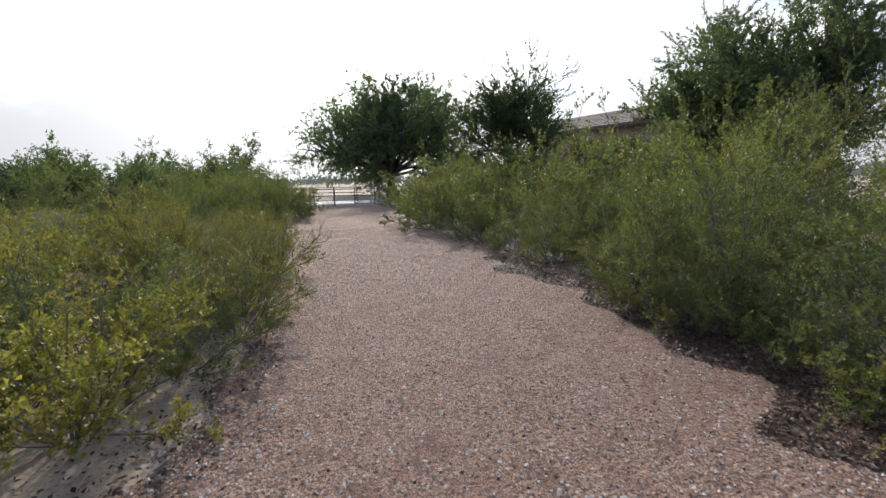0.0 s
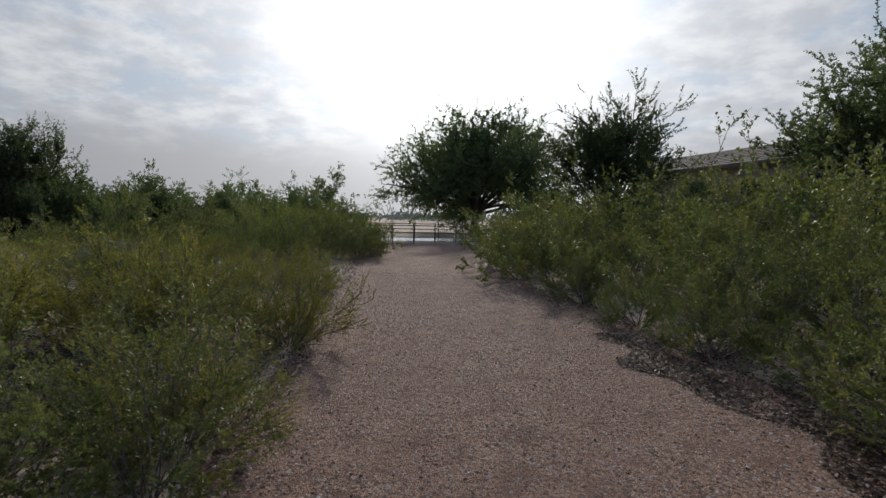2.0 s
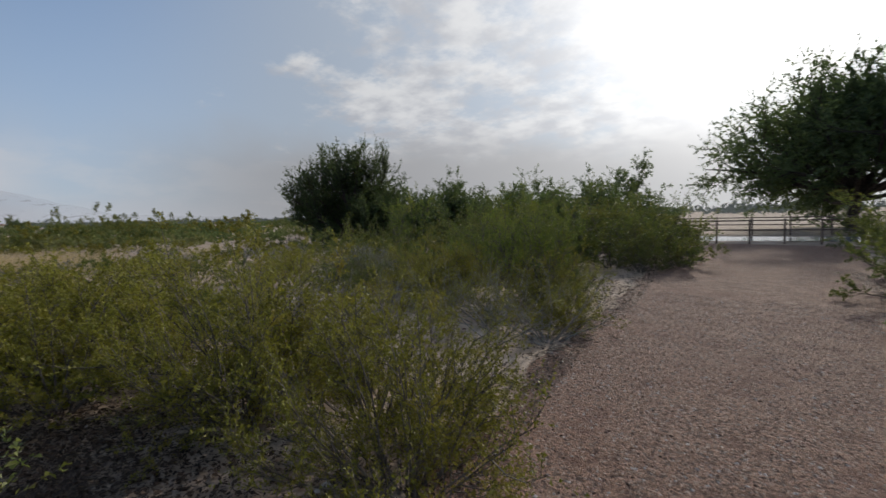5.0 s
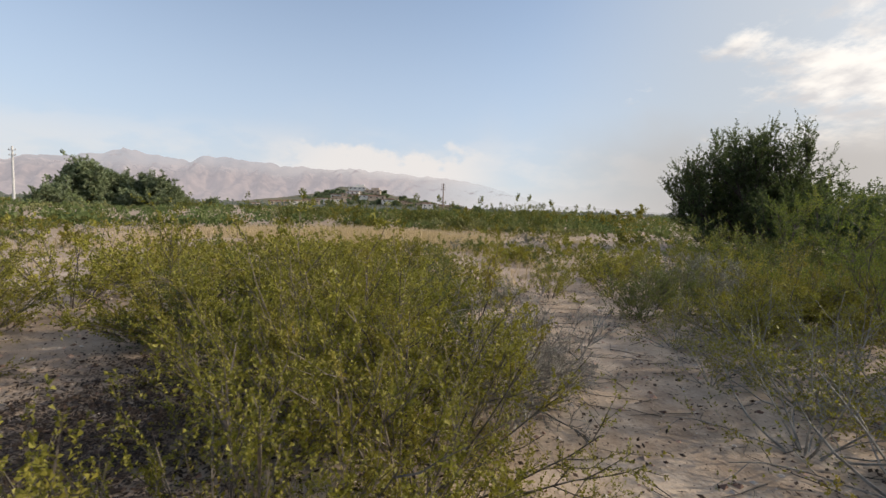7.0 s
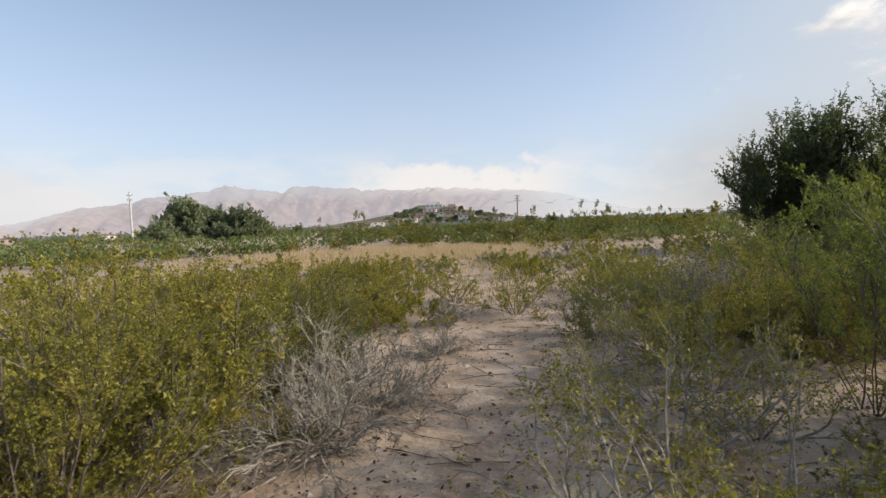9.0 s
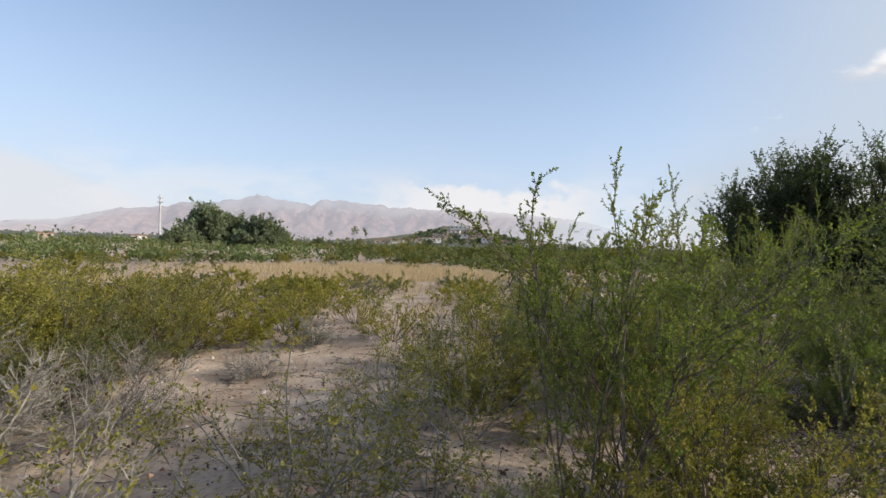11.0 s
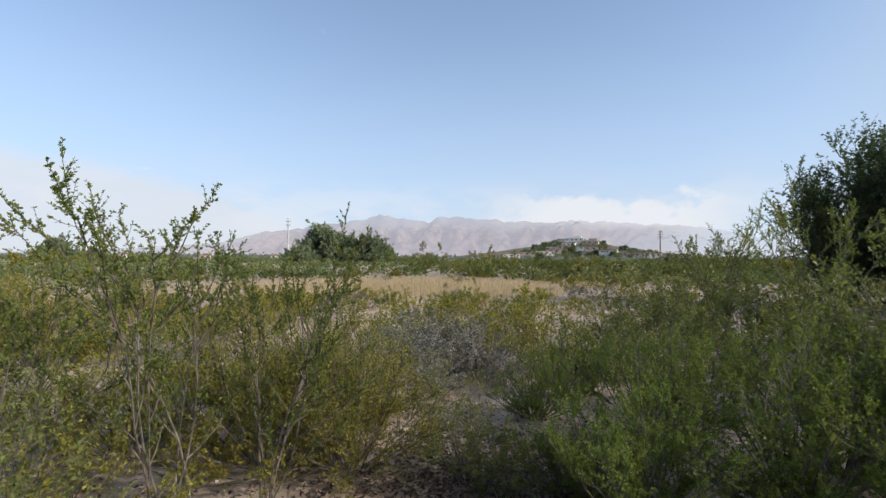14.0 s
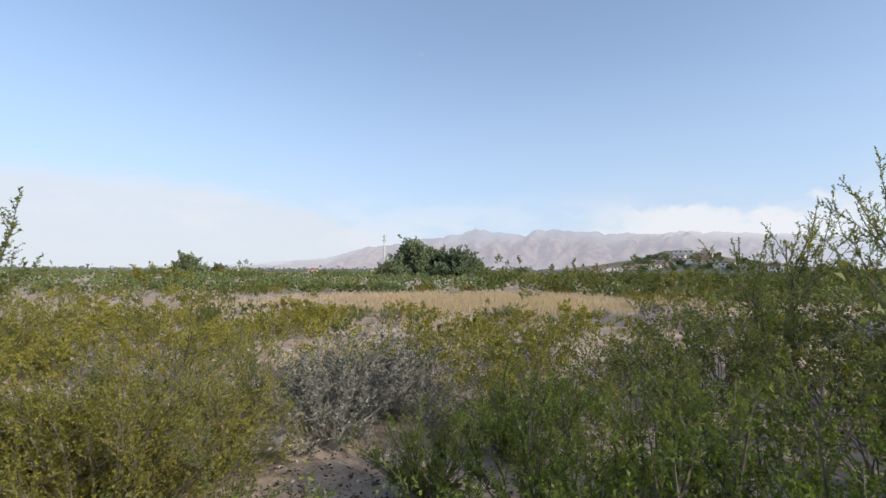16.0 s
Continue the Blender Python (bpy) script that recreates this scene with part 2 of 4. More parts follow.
LEAF_GREEN = leaf_material("creosote_leaf", (0.090, 0.112, 0.033), (0.182, 0.200, 0.062), (0.205, 0.180, 0.046), 0.34, 0.28)
LEAF_OLIVE = leaf_material("olive_leaf", (0.170, 0.164, 0.026), (0.325, 0.300, 0.062), (0.30, 0.235, 0.050), 0.30, 0.28)
LEAF_FRESH = leaf_material("fresh_leaf", (0.10, 0.14, 0.030), (0.20, 0.24, 0.06), (0.25, 0.25, 0.06), 0.45)
LEAF_GREY = leaf_material("grey_leaf", (0.15, 0.15, 0.125), (0.30, 0.29, 0.25), (0.22, 0.20, 0.17), 0.15)
LEAF_DARK = leaf_material("tree_leaf", (0.068, 0.096, 0.050), (0.130, 0.165, 0.082), (0.110, 0.135, 0.058), 0.5, 0.2)
LEAF_FAR = leaf_material("far_leaf", (0.085, 0.115, 0.05), (0.15, 0.18, 0.08), (0.25, 0.22, 0.11), 0.25, 0.0, 0.045)
LEAF_CLUMP = leaf_material("mesquite_leaf", (0.13, 0.165, 0.10), (0.25, 0.285, 0.185), (0.19, 0.225, 0.13), 0.25, 0.05, 0.3)
STRAW = leaf_material("straw", (0.46, 0.35, 0.23), (0.62, 0.50, 0.36), (0.52, 0.39, 0.26), 0.3, 0.05)
# dry leaf tones taken darker to imitate shade beneath the shrubs
SHADED_LITTER = leaf_material("dead_leaf", (0.032, 0.021, 0.016), (0.105, 0.068, 0.048), (0.06, 0.04, 0.028), 0.1)
BARK = bark_material("grey_bark", (0.07, 0.055, 0.045), (0.19, 0.16, 0.13))
BARK_PALE = bark_material("bleached_twig", (0.17, 0.15, 0.13), (0.36, 0.335, 0.295))
BARK_DARK = bark_material("dark_bark", (0.035, 0.027, 0.022), (0.09, 0.07, 0.055), 8.0)
SOIL, GRAVEL, WATER = soil_material(), gravel_material(), water_material()
PEBBLE = stone_material("pebble", (0.05, 0.030, 0.024), (0.56, 0.36, 0.27), (0.60, 0.53, 0.47))
ROCK = plain_material("pale_rock", (0.22, 0.19, 0.17), (0.42, 0.38, 0.35), 6.0, 0.9)
RUSTED = plain_material("weathered_steel", (0.11, 0.075, 0.055), (0.20, 0.15, 0.12), 8.0, 0.7)
POLE_GREY = plain_material("galvanised_pole", (0.42, 0.43, 0.44), (0.58, 0.58, 0.58), 0.5, 0.6)
POLE_WOOD = plain_material("pole_wood", (0.16, 0.12, 0.10), (0.26, 0.21, 0.17), 0.6, 0.85)
STUCCO = plain_material("white_stucco", (0.66, 0.63, 0.58), (0.82, 0.80, 0.76), 0.3, 0.9)
STUCCO_TAN = plain_material("tan_stucco", (0.42, 0.33, 0.25), (0.55, 0.45, 0.36), 0.3, 0.9)
ROOF = plain_material("roof_tile", (0.25, 0.15, 0.11), (0.36, 0.24, 0.18), 0.5, 0.9)
ROOF_BROWN = plain_material("shingle_roof", (0.17, 0.13, 0.105), (0.27, 0.215, 0.175), 1.5, 0.9)
PANE = plain_material("dark_pane", (0.03, 0.035, 0.04), (0.06, 0.065, 0.07), 0.5, 0.2)
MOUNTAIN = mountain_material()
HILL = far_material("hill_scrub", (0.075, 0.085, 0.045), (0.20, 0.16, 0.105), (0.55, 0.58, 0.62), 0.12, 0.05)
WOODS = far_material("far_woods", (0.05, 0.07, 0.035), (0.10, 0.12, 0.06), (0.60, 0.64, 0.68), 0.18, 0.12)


# ---- building helpers ----
def put_mesh(name, verts, faces, mat, parent=None, smooth=False, label=""):
    me = bpy.data.meshes.new(name)
    me.from_pydata([tuple(v) for v in verts], [], [tuple(f) for f in faces])
    me.materials.append(mat)
    if smooth:
        me.polygons.foreach_set("use_smooth", [True] * len(me.polygons))
    me.update()
    ob = new(name, me)
    if parent:
        ob.parent = parent
    if label:
        ob["label"] = label
    return ob


def part(name, bm, mat, parent=None, label=""):
    me = bpy.data.meshes.new(name)
    bm.to_mesh(me)
    bm.free()
    me.materials.append(mat)
    ob = new(name, me)
    if parent:
        ob.parent = parent
    if label:
        ob["label"] = label
    return ob


def box(bm, size, at, bevel=0.0, turn=0.0):
    r = bmesh.ops.create_cube(bm, size=1.0, matrix=Matrix.Translation(at) @ Matrix.Rotation(turn, 4, "Z") @ Matrix.Diagonal((*size, 1)))
    if bevel:
        edges = list({e for v in r["verts"] for e in v.link_edges})
        bmesh.ops.bevel(bm, geom=edges, offset=bevel, segments=1, affect="EDGES")


def rod(bm, a, b, r0, r1, sides=8):
    a, b = Vector(a), Vector(b)
    m = Matrix.Translation((a + b) / 2) @ (b - a).to_track_quat("Z", "Y").to_matrix().to_4x4()
    bmesh.ops.create_cone(bm, cap_ends=True, segments=sides, radius1=r0, radius2=r1, depth=(b - a).length, matrix=m)


TRAIL_Y = [-40.0, -10.0, 0.0, 2.5, 4.0, 6.0, 8.0, 10.0, 12.0, 14.3, 18.0, 20.0, 23.0, 28.0, 31.0]
TRAIL_L = [-1.4, -1.3, -1.2, -1.25, -1.4, -1.95, -2.5, -3.2, -3.9, -4.4, -5.6, -6.3, -7.6, -9.6, -10.6]
TRAIL_R = [2.4, 2.4, 2.4, 2.45, 2.35, 2.05, 1.35, 0.75, 0.15, -0.7, -1.9, -2.3, -2.8, -3.4, -3.8]


def edge_l(y):
    return float(np.interp(y, TRAIL_Y, TRAIL_L))


def edge_r(y):
    return float(np.interp(y, TRAIL_Y, TRAIL_R))


def ground_z(x, y):
    """Height of the ground: level under the trail, gently uneven beside it."""
    off = max(edge_l(y) - x, x - edge_r(y)) if -40 < y < 31 else 1.0
    k = min(max(off / 1.5, 0.0), 1.0) * min(1.0, 60.0 / max(1.0, math.hypot(x, y)))
    h = 0.055 * noise.noise((x * 0.45, y * 0.45, 3.1)) + 0.02 * noise.noise((x * 1.9, y * 1.9, 7.7))
    return k * h - 0.012


class Plant:
    """Collects tapered stems and leaves as numpy-free lists, then makes two meshes."""

    def __init__(self, seed, coarse=False):
        self.r, self.coarse = random.Random(seed), coarse
        self.sv, self.sf, self.lv, self.lf = [], [], [], []

    def stem(self, pts, r0, r1, sides=3):
        n = len(pts)
        first = len(self.sv)
        for i, p in enumerate(pts):
            d = (pts[min(i + 1, n - 1)] - pts[max(i - 1, 0)]).normalized()
            u = d.orthogonal().normalized()
            w = d.cross(u)
            r = r0 + (r1 - r0) * i / (n - 1)
            for k in range(sides):
                a = 2 * math.pi * k / sides
                self.sv.append(p + u * (r * math.cos(a)) + w * (r * math.sin(a)))
        for i in range(n - 1):
            for k in range(sides):
                a, b = first + i * sides + k, first + i * sides + (k + 1) % sides
                self.sf.append((a, b, b + sides, a + sides))

    def leaf(self, p, d, length, width):
        r = self.r
        s = d.cross(Vector((r.gauss(0, 1), r.gauss(0, 1), r.gauss(0, 1)))).normalized() * (width / 2)
        k = len(self.lv)
        if self.coarse:
            self.lv += [p, p + d * (length * 0.65) + s, p + d * (length * 0.9) - s]
            self.lf.append((k, k + 1, k + 2))
            return
        mid = p + d * (length * 0.45)
        self.lv += [p, mid + s, p + d * length, mid - s]
        self.lf.append((k, k + 1, k + 2, k + 3))

    def bend(self, p, d, length, steps, wob, lift):
        pts, d = [p.copy()], d.normalized()
        r = self.r
        for _ in range(steps):
            d = (d + Vector((r.gauss(0, wob), r.gauss(0, wob), r.gauss(0, wob) + lift))).normalized()
            pts.append(pts[-1] + d * (length / steps))
        return pts

    def spread(self, d, angle):
        r = self.r
        side = d.cross(Vector((r.gauss(0, 1), r.gauss(0, 1), r.gauss(0, 1)))).normalized()
        return (d * math.cos(angle) + side * math.sin(angle)).normalized()

    def leaves_on(self, pts, count, size, start=0.15):
        r = self.r
        for _ in range(count):
            f = (start + (1 - start) * r.random()) * (len(pts) - 1)
            i = min(int(f), len(pts) - 2)
            p = pts[i].lerp(pts[i + 1], f - i)
            d = self.spread((pts[i + 1] - pts[i]).normalized(), 0.4 + 0.9 * r.random())
            s = size * (0.6 + 0.8 * r.random())
            self.leaf(p, d, s, s * 0.58)


def finish_plant(pl, name, bark, leaf, label, category, group, at=None):
    top = tagged(new(name), label, category, group)
    put_mesh("stem", pl.sv, pl.sf, bark, top)
    if pl.lv:
        put_mesh("foliage", pl.lv, pl.lf, leaf, top)
    return top


def bush(name, seed, high, wide, stems, subs, twigs, per, size, bark, leaf, label, group, lift=0.10, lean=1.3, thick=0.008, low=0.25, even=0.6, woody=0.35, wob=0.10, coarse=False):
    """A many-stemmed desert shrub: stems fan out of one root crown to a dome, branching twice."""
    pl = Plant(seed, coarse)
    r = pl.r
    for i in range(stems):
        a = 2 * math.pi * (i * 0.618 + 0.3 * r.random())
        tilt = lean * ((i + r.random()) / stems) ** even
        reach = 0.86 * (0.72 + 0.36 * r.random()) / math.sqrt((math.cos(tilt) / high) ** 2 + (math.sin(tilt) / wide) ** 2)
        d = Vector((math.cos(a) * math.sin(tilt), math.sin(a) * math.sin(tilt), math.cos(tilt)))
        p = Vector((math.cos(a), math.sin(a), 0)) * 0.10 * r.random() * wide + Vector((0, 0, -0.03))
        main = pl.bend(p, d, reach, 5, wob, 0.02)
        for q in main[1:]:
            q.z = max(q.z, 0.03)
        pl.stem(main, thick * (0.6 + 0.6 * r.random()), 0.0025, 4)
        pl.leaves_on(main, per, size, 0.5)
        for _ in range(subs):
            f = (low + (0.98 - low) * r.random()) * 5
            k = min(int(f), 4)
            q = main[k].lerp(main[k + 1], f - k)
            e = pl.spread((main[k + 1] - main[k]).normalized(), 0.3 + 0.6 * r.random())
            sub = pl.bend(q, e, reach * (0.15 + 0.2 * r.random()), 3, wob * 1.3, lift)
            if woody > 0:
                pl.stem(sub, 0.0036, 0.0016)
            pl.leaves_on(sub, per // 2, size, 0.3)
            for _ in range(twigs):
                f = (0.15 + 0.83 * r.random()) * 3
                k = min(int(f), 2)
                q2 = sub[k].lerp(sub[k + 1], f - k)
                e2 = pl.spread((sub[k + 1] - sub[k]).normalized(), 0.4 + 0.6 * r.random())
                tw = pl.bend(q2, e2, reach * (0.07 + 0.12 * r.random()), 1, 0.16, lift)
                if r.random() < woody:
                    pl.stem(tw, 0.0018, 0.0009)
                pl.leaves_on(tw, per, size, 0.05)
    return finish_plant(pl, name, bark, leaf, label, "shrub", group)


def sprig_bush(name, seed, high, wide, stems, label):
    """A leggy creosote: bare wavy stems that fork twice and end in upright, densely leaved sprigs."""
    pl = Plant(seed)
    r = pl.r

    def sprig(p, d, length):
        pts = pl.bend(p, d, length, 4, 0.13, 0.10)
        pl.stem(pts, 0.0032, 0.0012)
        pl.leaves_on(pts, int(70 * length / 0.3), 0.015, 0.1)
        for _ in range(int(9 * length / 0.3)):
            f = (0.1 + 0.88 * r.random()) * 4
            k = min(int(f), 3)
            q = pts[k].lerp(pts[k + 1], f - k)
            e = pl.spread((pts[k + 1] - pts[k]).normalized(), 0.6 + 0.5 * r.random())
            tw = pl.bend(q, e, 0.05 + 0.09 * r.random() * (1.2 - f / 4), 2, 0.12, 0.2)
            pl.stem(tw, 0.0016, 0.0009)
            pl.leaves_on(tw, 13, 0.0145, 0.1)

    for i in range(stems):
        a = 2 * math.pi * (i * 0.618 + 0.2 * r.random())
        out = wide * ((i + 0.5) / stems) ** 0.6
        tip = Vector((math.cos(a) * out, math.sin(a) * out, high * (0.62 + 0.18 * r.random())))
        main = pl.bend(Vector((0.06 * r.gauss(0, 1), 0.06 * r.gauss(0, 1), -0.03)), tip, tip.length * 0.86, 7, 0.10, 0.02)
        pl.stem(main, 0.0065 * (0.7 + 0.5 * r.random()), 0.0028, 5)
        for k in (3, 4, 5, 6, 6, 7, 7):
            e = pl.spread((main[k] - main[k - 1]).normalized(), 0.3 + 0.45 * r.random())
            fork = pl.bend(main[k], e, 0.14 + 0.2 * r.random(), 3, 0.12, 0.06)
            pl.stem(fork, 0.0045, 0.0026, 4)
            sprig(fork[-1], fork[-1] - fork[-2], 0.18 + 0.26 * r.random() ** 1.5)
            sprig(fork[1], pl.spread((fork[1] - fork[0]).normalized(), 0.6), 0.10 + 0.16 * r.random())
    return finish_plant(pl, name, BARK, LEAF_FRESH, label, "shrub", "tall creosotes")


def tree(name, seed, high, wide, base, limbs, subs, twigs, per, size, bark, leaf, label, trunk_r=0.2, droop=0.0, lean=1.15, category="tree", woody=0.2):
    """A desert tree: short trunk, spreading limbs, a crown of many small leaf sprays."""
    pl = Plant(seed, True)
    r = pl.r
    fork = Vector((0.1 * r.gauss(0, 1), 0.1 * r.gauss(0, 1), base))
    pl.stem(pl.bend(Vector((0, 0, -0.15)), fork, base + 0.15, 3, 0.05, 0.0), trunk_r, trunk_r * 0.75, 8)
    for i in range(limbs):
        a = 2 * math.pi * (i + 0.7 * r.random()) / limbs
        tilt = lean * (0.15 + 0.85 * r.random())
        d = Vector((math.cos(a) * math.sin(tilt), math.sin(a) * math.sin(tilt), math.cos(tilt)))
        reach = 1.0 / math.sqrt((math.cos(tilt) / (high - base)) ** 2 + (math.sin(tilt) / wide) ** 2) * (0.8 + 0.25 * r.random())
        main = pl.bend(Vector((0, 0, base * 0.9)), d, reach * 0.85, 6, 0.12, 0.02 - droop * 0.1)
        pl.stem(main, trunk_r * 0.45, trunk_r * 0.08, 6)
        for _ in range(subs):
            f = (0.3 + 0.68 * r.random()) * 6
            k = min(int(f), 5)
            q = main[k].lerp(main[k + 1], f - k)
            e = pl.spread((main[k + 1] - main[k]).normalized(), 0.4 + 0.7 * r.random())
            sub = pl.bend(q, e, reach * (0.2 + 0.22 * r.random()), 4, 0.15, 0.08 - droop)
            pl.stem(sub, trunk_r * 0.12, trunk_r * 0.03, 4)
            for _ in range(twigs):
                f = (0.15 + 0.83 * r.random()) * 4
                k = min(int(f), 3)
                q2 = sub[k].lerp(sub[k + 1], f - k)
                e2 = pl.spread((sub[k + 1] - sub[k]).normalized(), 0.4 + 0.8 * r.random())
                tw = pl.bend(q2, e2, reach * (0.07 + 0.1 * r.random()), 2, 0.2, 0.10 - droop)
                if r.random() < woody:
                    pl.stem(tw, trunk_r * 0.03, trunk_r * 0.012)
                pl.leaves_on(tw, per, size, 0.0)
    top = tagged(new(name), label, category)
    put_mesh("trunk", pl.sv, pl.sf, bark, top)
    put_mesh("crown", pl.lv, pl.lf, leaf, top)
    return top


# ---- ground ----
def axis(lo, hi):
    """Grid lines: fine near the walk, growing towards the horizon."""
    near = np.arange(lo, hi, 0.35)
    far = [0.35 * 1.28 ** k for k in range(1, 34)]
    steps = np.cumsum(far)
    return np.concatenate([lo - steps[::-1], near, hi + steps])


def trail_z(x, y):
    return 0.004 + 0.012 * noise.noise((x * 1.6, y * 1.6, 0.5))


def build_ground():
    xs, ys = axis(-14.0, 6.0), axis(-3.0, 24.0)
    verts = [(x, y, ground_z(x, y)) for y in ys for x in xs]
    w = len(xs)
    faces = [(j * w + i, j * w + i + 1, j * w + w + i + 1, j * w + w + i) for j in range(len(ys) - 1) for i in range(w - 1)]
    tagged(put_mesh("ground", verts, faces, SOIL, smooth=True), "pale sandy desert ground with pebbles and litter", "ground", kind="structure")
    ys = np.arange(-38.0, 31.0, 0.16)
    verts, cols = [], 26
    for y in ys:
        l, r = edge_l(y), edge_r(y)
        l += -0.45 + 0.3 * noise.noise((y * 0.9, 1.0, 0.0)) + 0.06 * noise.noise((y * 4.0, 2.0, 0.0))
        r += 0.85 + 0.3 * noise.noise((y * 0.9, 5.0, 0.0)) + 0.06 * noise.noise((y * 4.0, 6.0, 0.0))
        for i in range(cols):
            x = l + (r - l) * i / (cols - 1)
            side = min(i, cols - 1 - i) / (cols - 1)
            z = (-0.02 if side == 0 else 0.004) + 0.012 * noise.noise((x * 1.6, y * 1.6, 0.5)) * min(1, side * 8)
            verts.append((x, y, z))
    faces = [(j * cols + i, j * cols + i + 1, j * cols + cols + i + 1, j * cols + cols + i) for j in range(len(ys) - 1) for i in range(cols - 1)]
    tagged(put_mesh("path", verts, faces, GRAVEL, smooth=True), "reddish decomposed granite footpath with loose gravel", "path", kind="structure")


def scatter_stones(name, places, lo, hi, mat, label, seed):
    """Loose stones as squashed, irregular octahedra in one mesh."""
    r = random.Random(seed)
    verts, faces = [], []
    for x, y, z in places:
        s = lo + (hi - lo) * r.random() ** 2.5
        a = r.random() * 6.28
        k = len(verts)
        for j in range(4):
            q = s * (0.7 + 0.5 * r.random())
            verts.append((x + q * math.cos(a + j * 1.571), y + q * math.sin(a + j * 1.571), z + s * 0.1 * r.random()))
        verts.append((x + 0.3 * s * r.gauss(0, 1), y + 0.3 * s * r.gauss(0, 1), z + s * (0.45 + 0.35 * r.random())))
        faces += [(k, k + 1, k + 4), (k + 1, k + 2, k + 4), (k + 2, k + 3, k + 4), (k + 3, k, k + 4)]
    tagged(put_mesh(name, verts, faces, mat), label, "gravel", kind="stuff")


build_ground()
rr = random.Random(5)
spots = []
while len(spots) < 85000:
    y = 0.8 + 15 * rr.random() ** 1.6
    x = edge_l(y) - 0.4 + (edge_r(y) - edge_l(y) + 1.1) * rr.random()
    spots.append((x, y, trail_z(x, y) - 0.002))
scatter_stones("gravel", spots, 0.004, 0.018, PEBBLE, "loose reddish and pale gravel on the footpath", 6)
spots = []
while len(spots) < 7000:
    x, y = -3 - 11 * rr.random(), 3 + 14 * rr.random()
    if x < edge_l(y):
        spots.append((x, y, ground_z(x, y) - 0.003))
scatter_stones("pebbles", spots, 0.006, 0.042, PEBBLE, "scattered pebbles on bare desert soil", 7)



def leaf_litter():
    """Dead leaves, bark flakes and twig bits drifted under the shrubs, darkened as their shade."""
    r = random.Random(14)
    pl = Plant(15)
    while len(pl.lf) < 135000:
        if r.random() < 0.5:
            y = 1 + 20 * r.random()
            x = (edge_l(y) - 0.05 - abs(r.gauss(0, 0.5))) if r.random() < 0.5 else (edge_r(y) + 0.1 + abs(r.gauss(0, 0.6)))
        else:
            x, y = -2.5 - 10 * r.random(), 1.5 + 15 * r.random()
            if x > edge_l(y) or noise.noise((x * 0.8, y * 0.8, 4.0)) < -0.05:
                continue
        # two dense patches imitate shaded ground
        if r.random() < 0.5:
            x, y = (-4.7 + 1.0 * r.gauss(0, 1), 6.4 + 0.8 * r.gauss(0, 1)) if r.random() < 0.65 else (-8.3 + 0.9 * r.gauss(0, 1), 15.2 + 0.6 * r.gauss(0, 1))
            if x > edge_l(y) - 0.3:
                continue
        # extra band at the right edge, litter that doubles as painted shade
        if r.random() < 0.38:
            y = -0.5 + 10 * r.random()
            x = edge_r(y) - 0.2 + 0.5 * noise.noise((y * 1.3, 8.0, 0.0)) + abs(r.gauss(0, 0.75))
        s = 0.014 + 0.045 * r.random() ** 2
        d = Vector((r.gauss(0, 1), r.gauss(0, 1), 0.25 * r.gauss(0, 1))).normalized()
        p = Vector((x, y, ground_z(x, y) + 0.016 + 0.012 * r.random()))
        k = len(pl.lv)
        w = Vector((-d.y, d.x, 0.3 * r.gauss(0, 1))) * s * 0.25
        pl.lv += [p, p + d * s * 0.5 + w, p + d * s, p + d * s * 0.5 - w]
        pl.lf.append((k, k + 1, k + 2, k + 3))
    tagged(put_mesh("leaf_litter", pl.lv, pl.lf, SHADED_LITTER), "dry leaf litter drifted under the shrubs, darkened to imitate shade", "litter", kind="stuff")


leaf_litter()

# ---- far land ----
def ridge(name, mat, label, dist, rows, depth, seed, rough, foot=-2.0):
    """A range of hills: rows of (yaw, height) seen from the walk, with spurs and gullies towards the viewer."""
    yaws = np.linspace(rows[0][0], rows[-1][0], 420)
    tops = np.interp(yaws, [r[0] for r in rows], [r[1] for r in rows])
    verts, steps = [], 30
    for yaw, top in zip(yaws, tops):
        for j in range(steps + 1):
            f = j / steps
            d = dist - depth * (1 - f)
            a = radians(yaw)
            spur = noise.fractal((yaw * 0.6 + f * 1.5, f * 2.2, seed), 0.8, 2.1, 7)
            h = top * (f ** 1.15) * (1 + rough * spur * (1 - 0.95 * f)) + top * 0.045 * noise.fractal((yaw * 0.9, seed, 1.0), 1.0, 2.0, 4) * f
            verts.append((-math.sin(a) * d, math.cos(a) * d, foot + max(h, 0)))
    w = steps + 1
    faces = [(i * w + j, i * w + j + 1, i * w + w + j + 1, i * w + w + j) for i in range(len(yaws) - 1) for j in range(steps)]
    return tagged(put_mesh(name, verts, faces, mat, smooth=True), label, "mountains", kind="structure")


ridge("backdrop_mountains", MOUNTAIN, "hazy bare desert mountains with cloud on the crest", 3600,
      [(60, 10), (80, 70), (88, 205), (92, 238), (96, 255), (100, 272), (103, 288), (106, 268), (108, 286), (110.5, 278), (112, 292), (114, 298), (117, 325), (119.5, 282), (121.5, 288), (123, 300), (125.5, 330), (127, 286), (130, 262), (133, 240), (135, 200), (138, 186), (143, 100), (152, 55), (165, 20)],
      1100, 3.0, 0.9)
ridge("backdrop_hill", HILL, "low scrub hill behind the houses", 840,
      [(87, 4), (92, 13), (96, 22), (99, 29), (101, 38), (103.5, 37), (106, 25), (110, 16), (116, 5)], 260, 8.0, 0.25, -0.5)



def polar(yaw, d):
    a = radians(yaw)
    return -2.0 - math.sin(a) * d, 10.0 + math.cos(a) * d


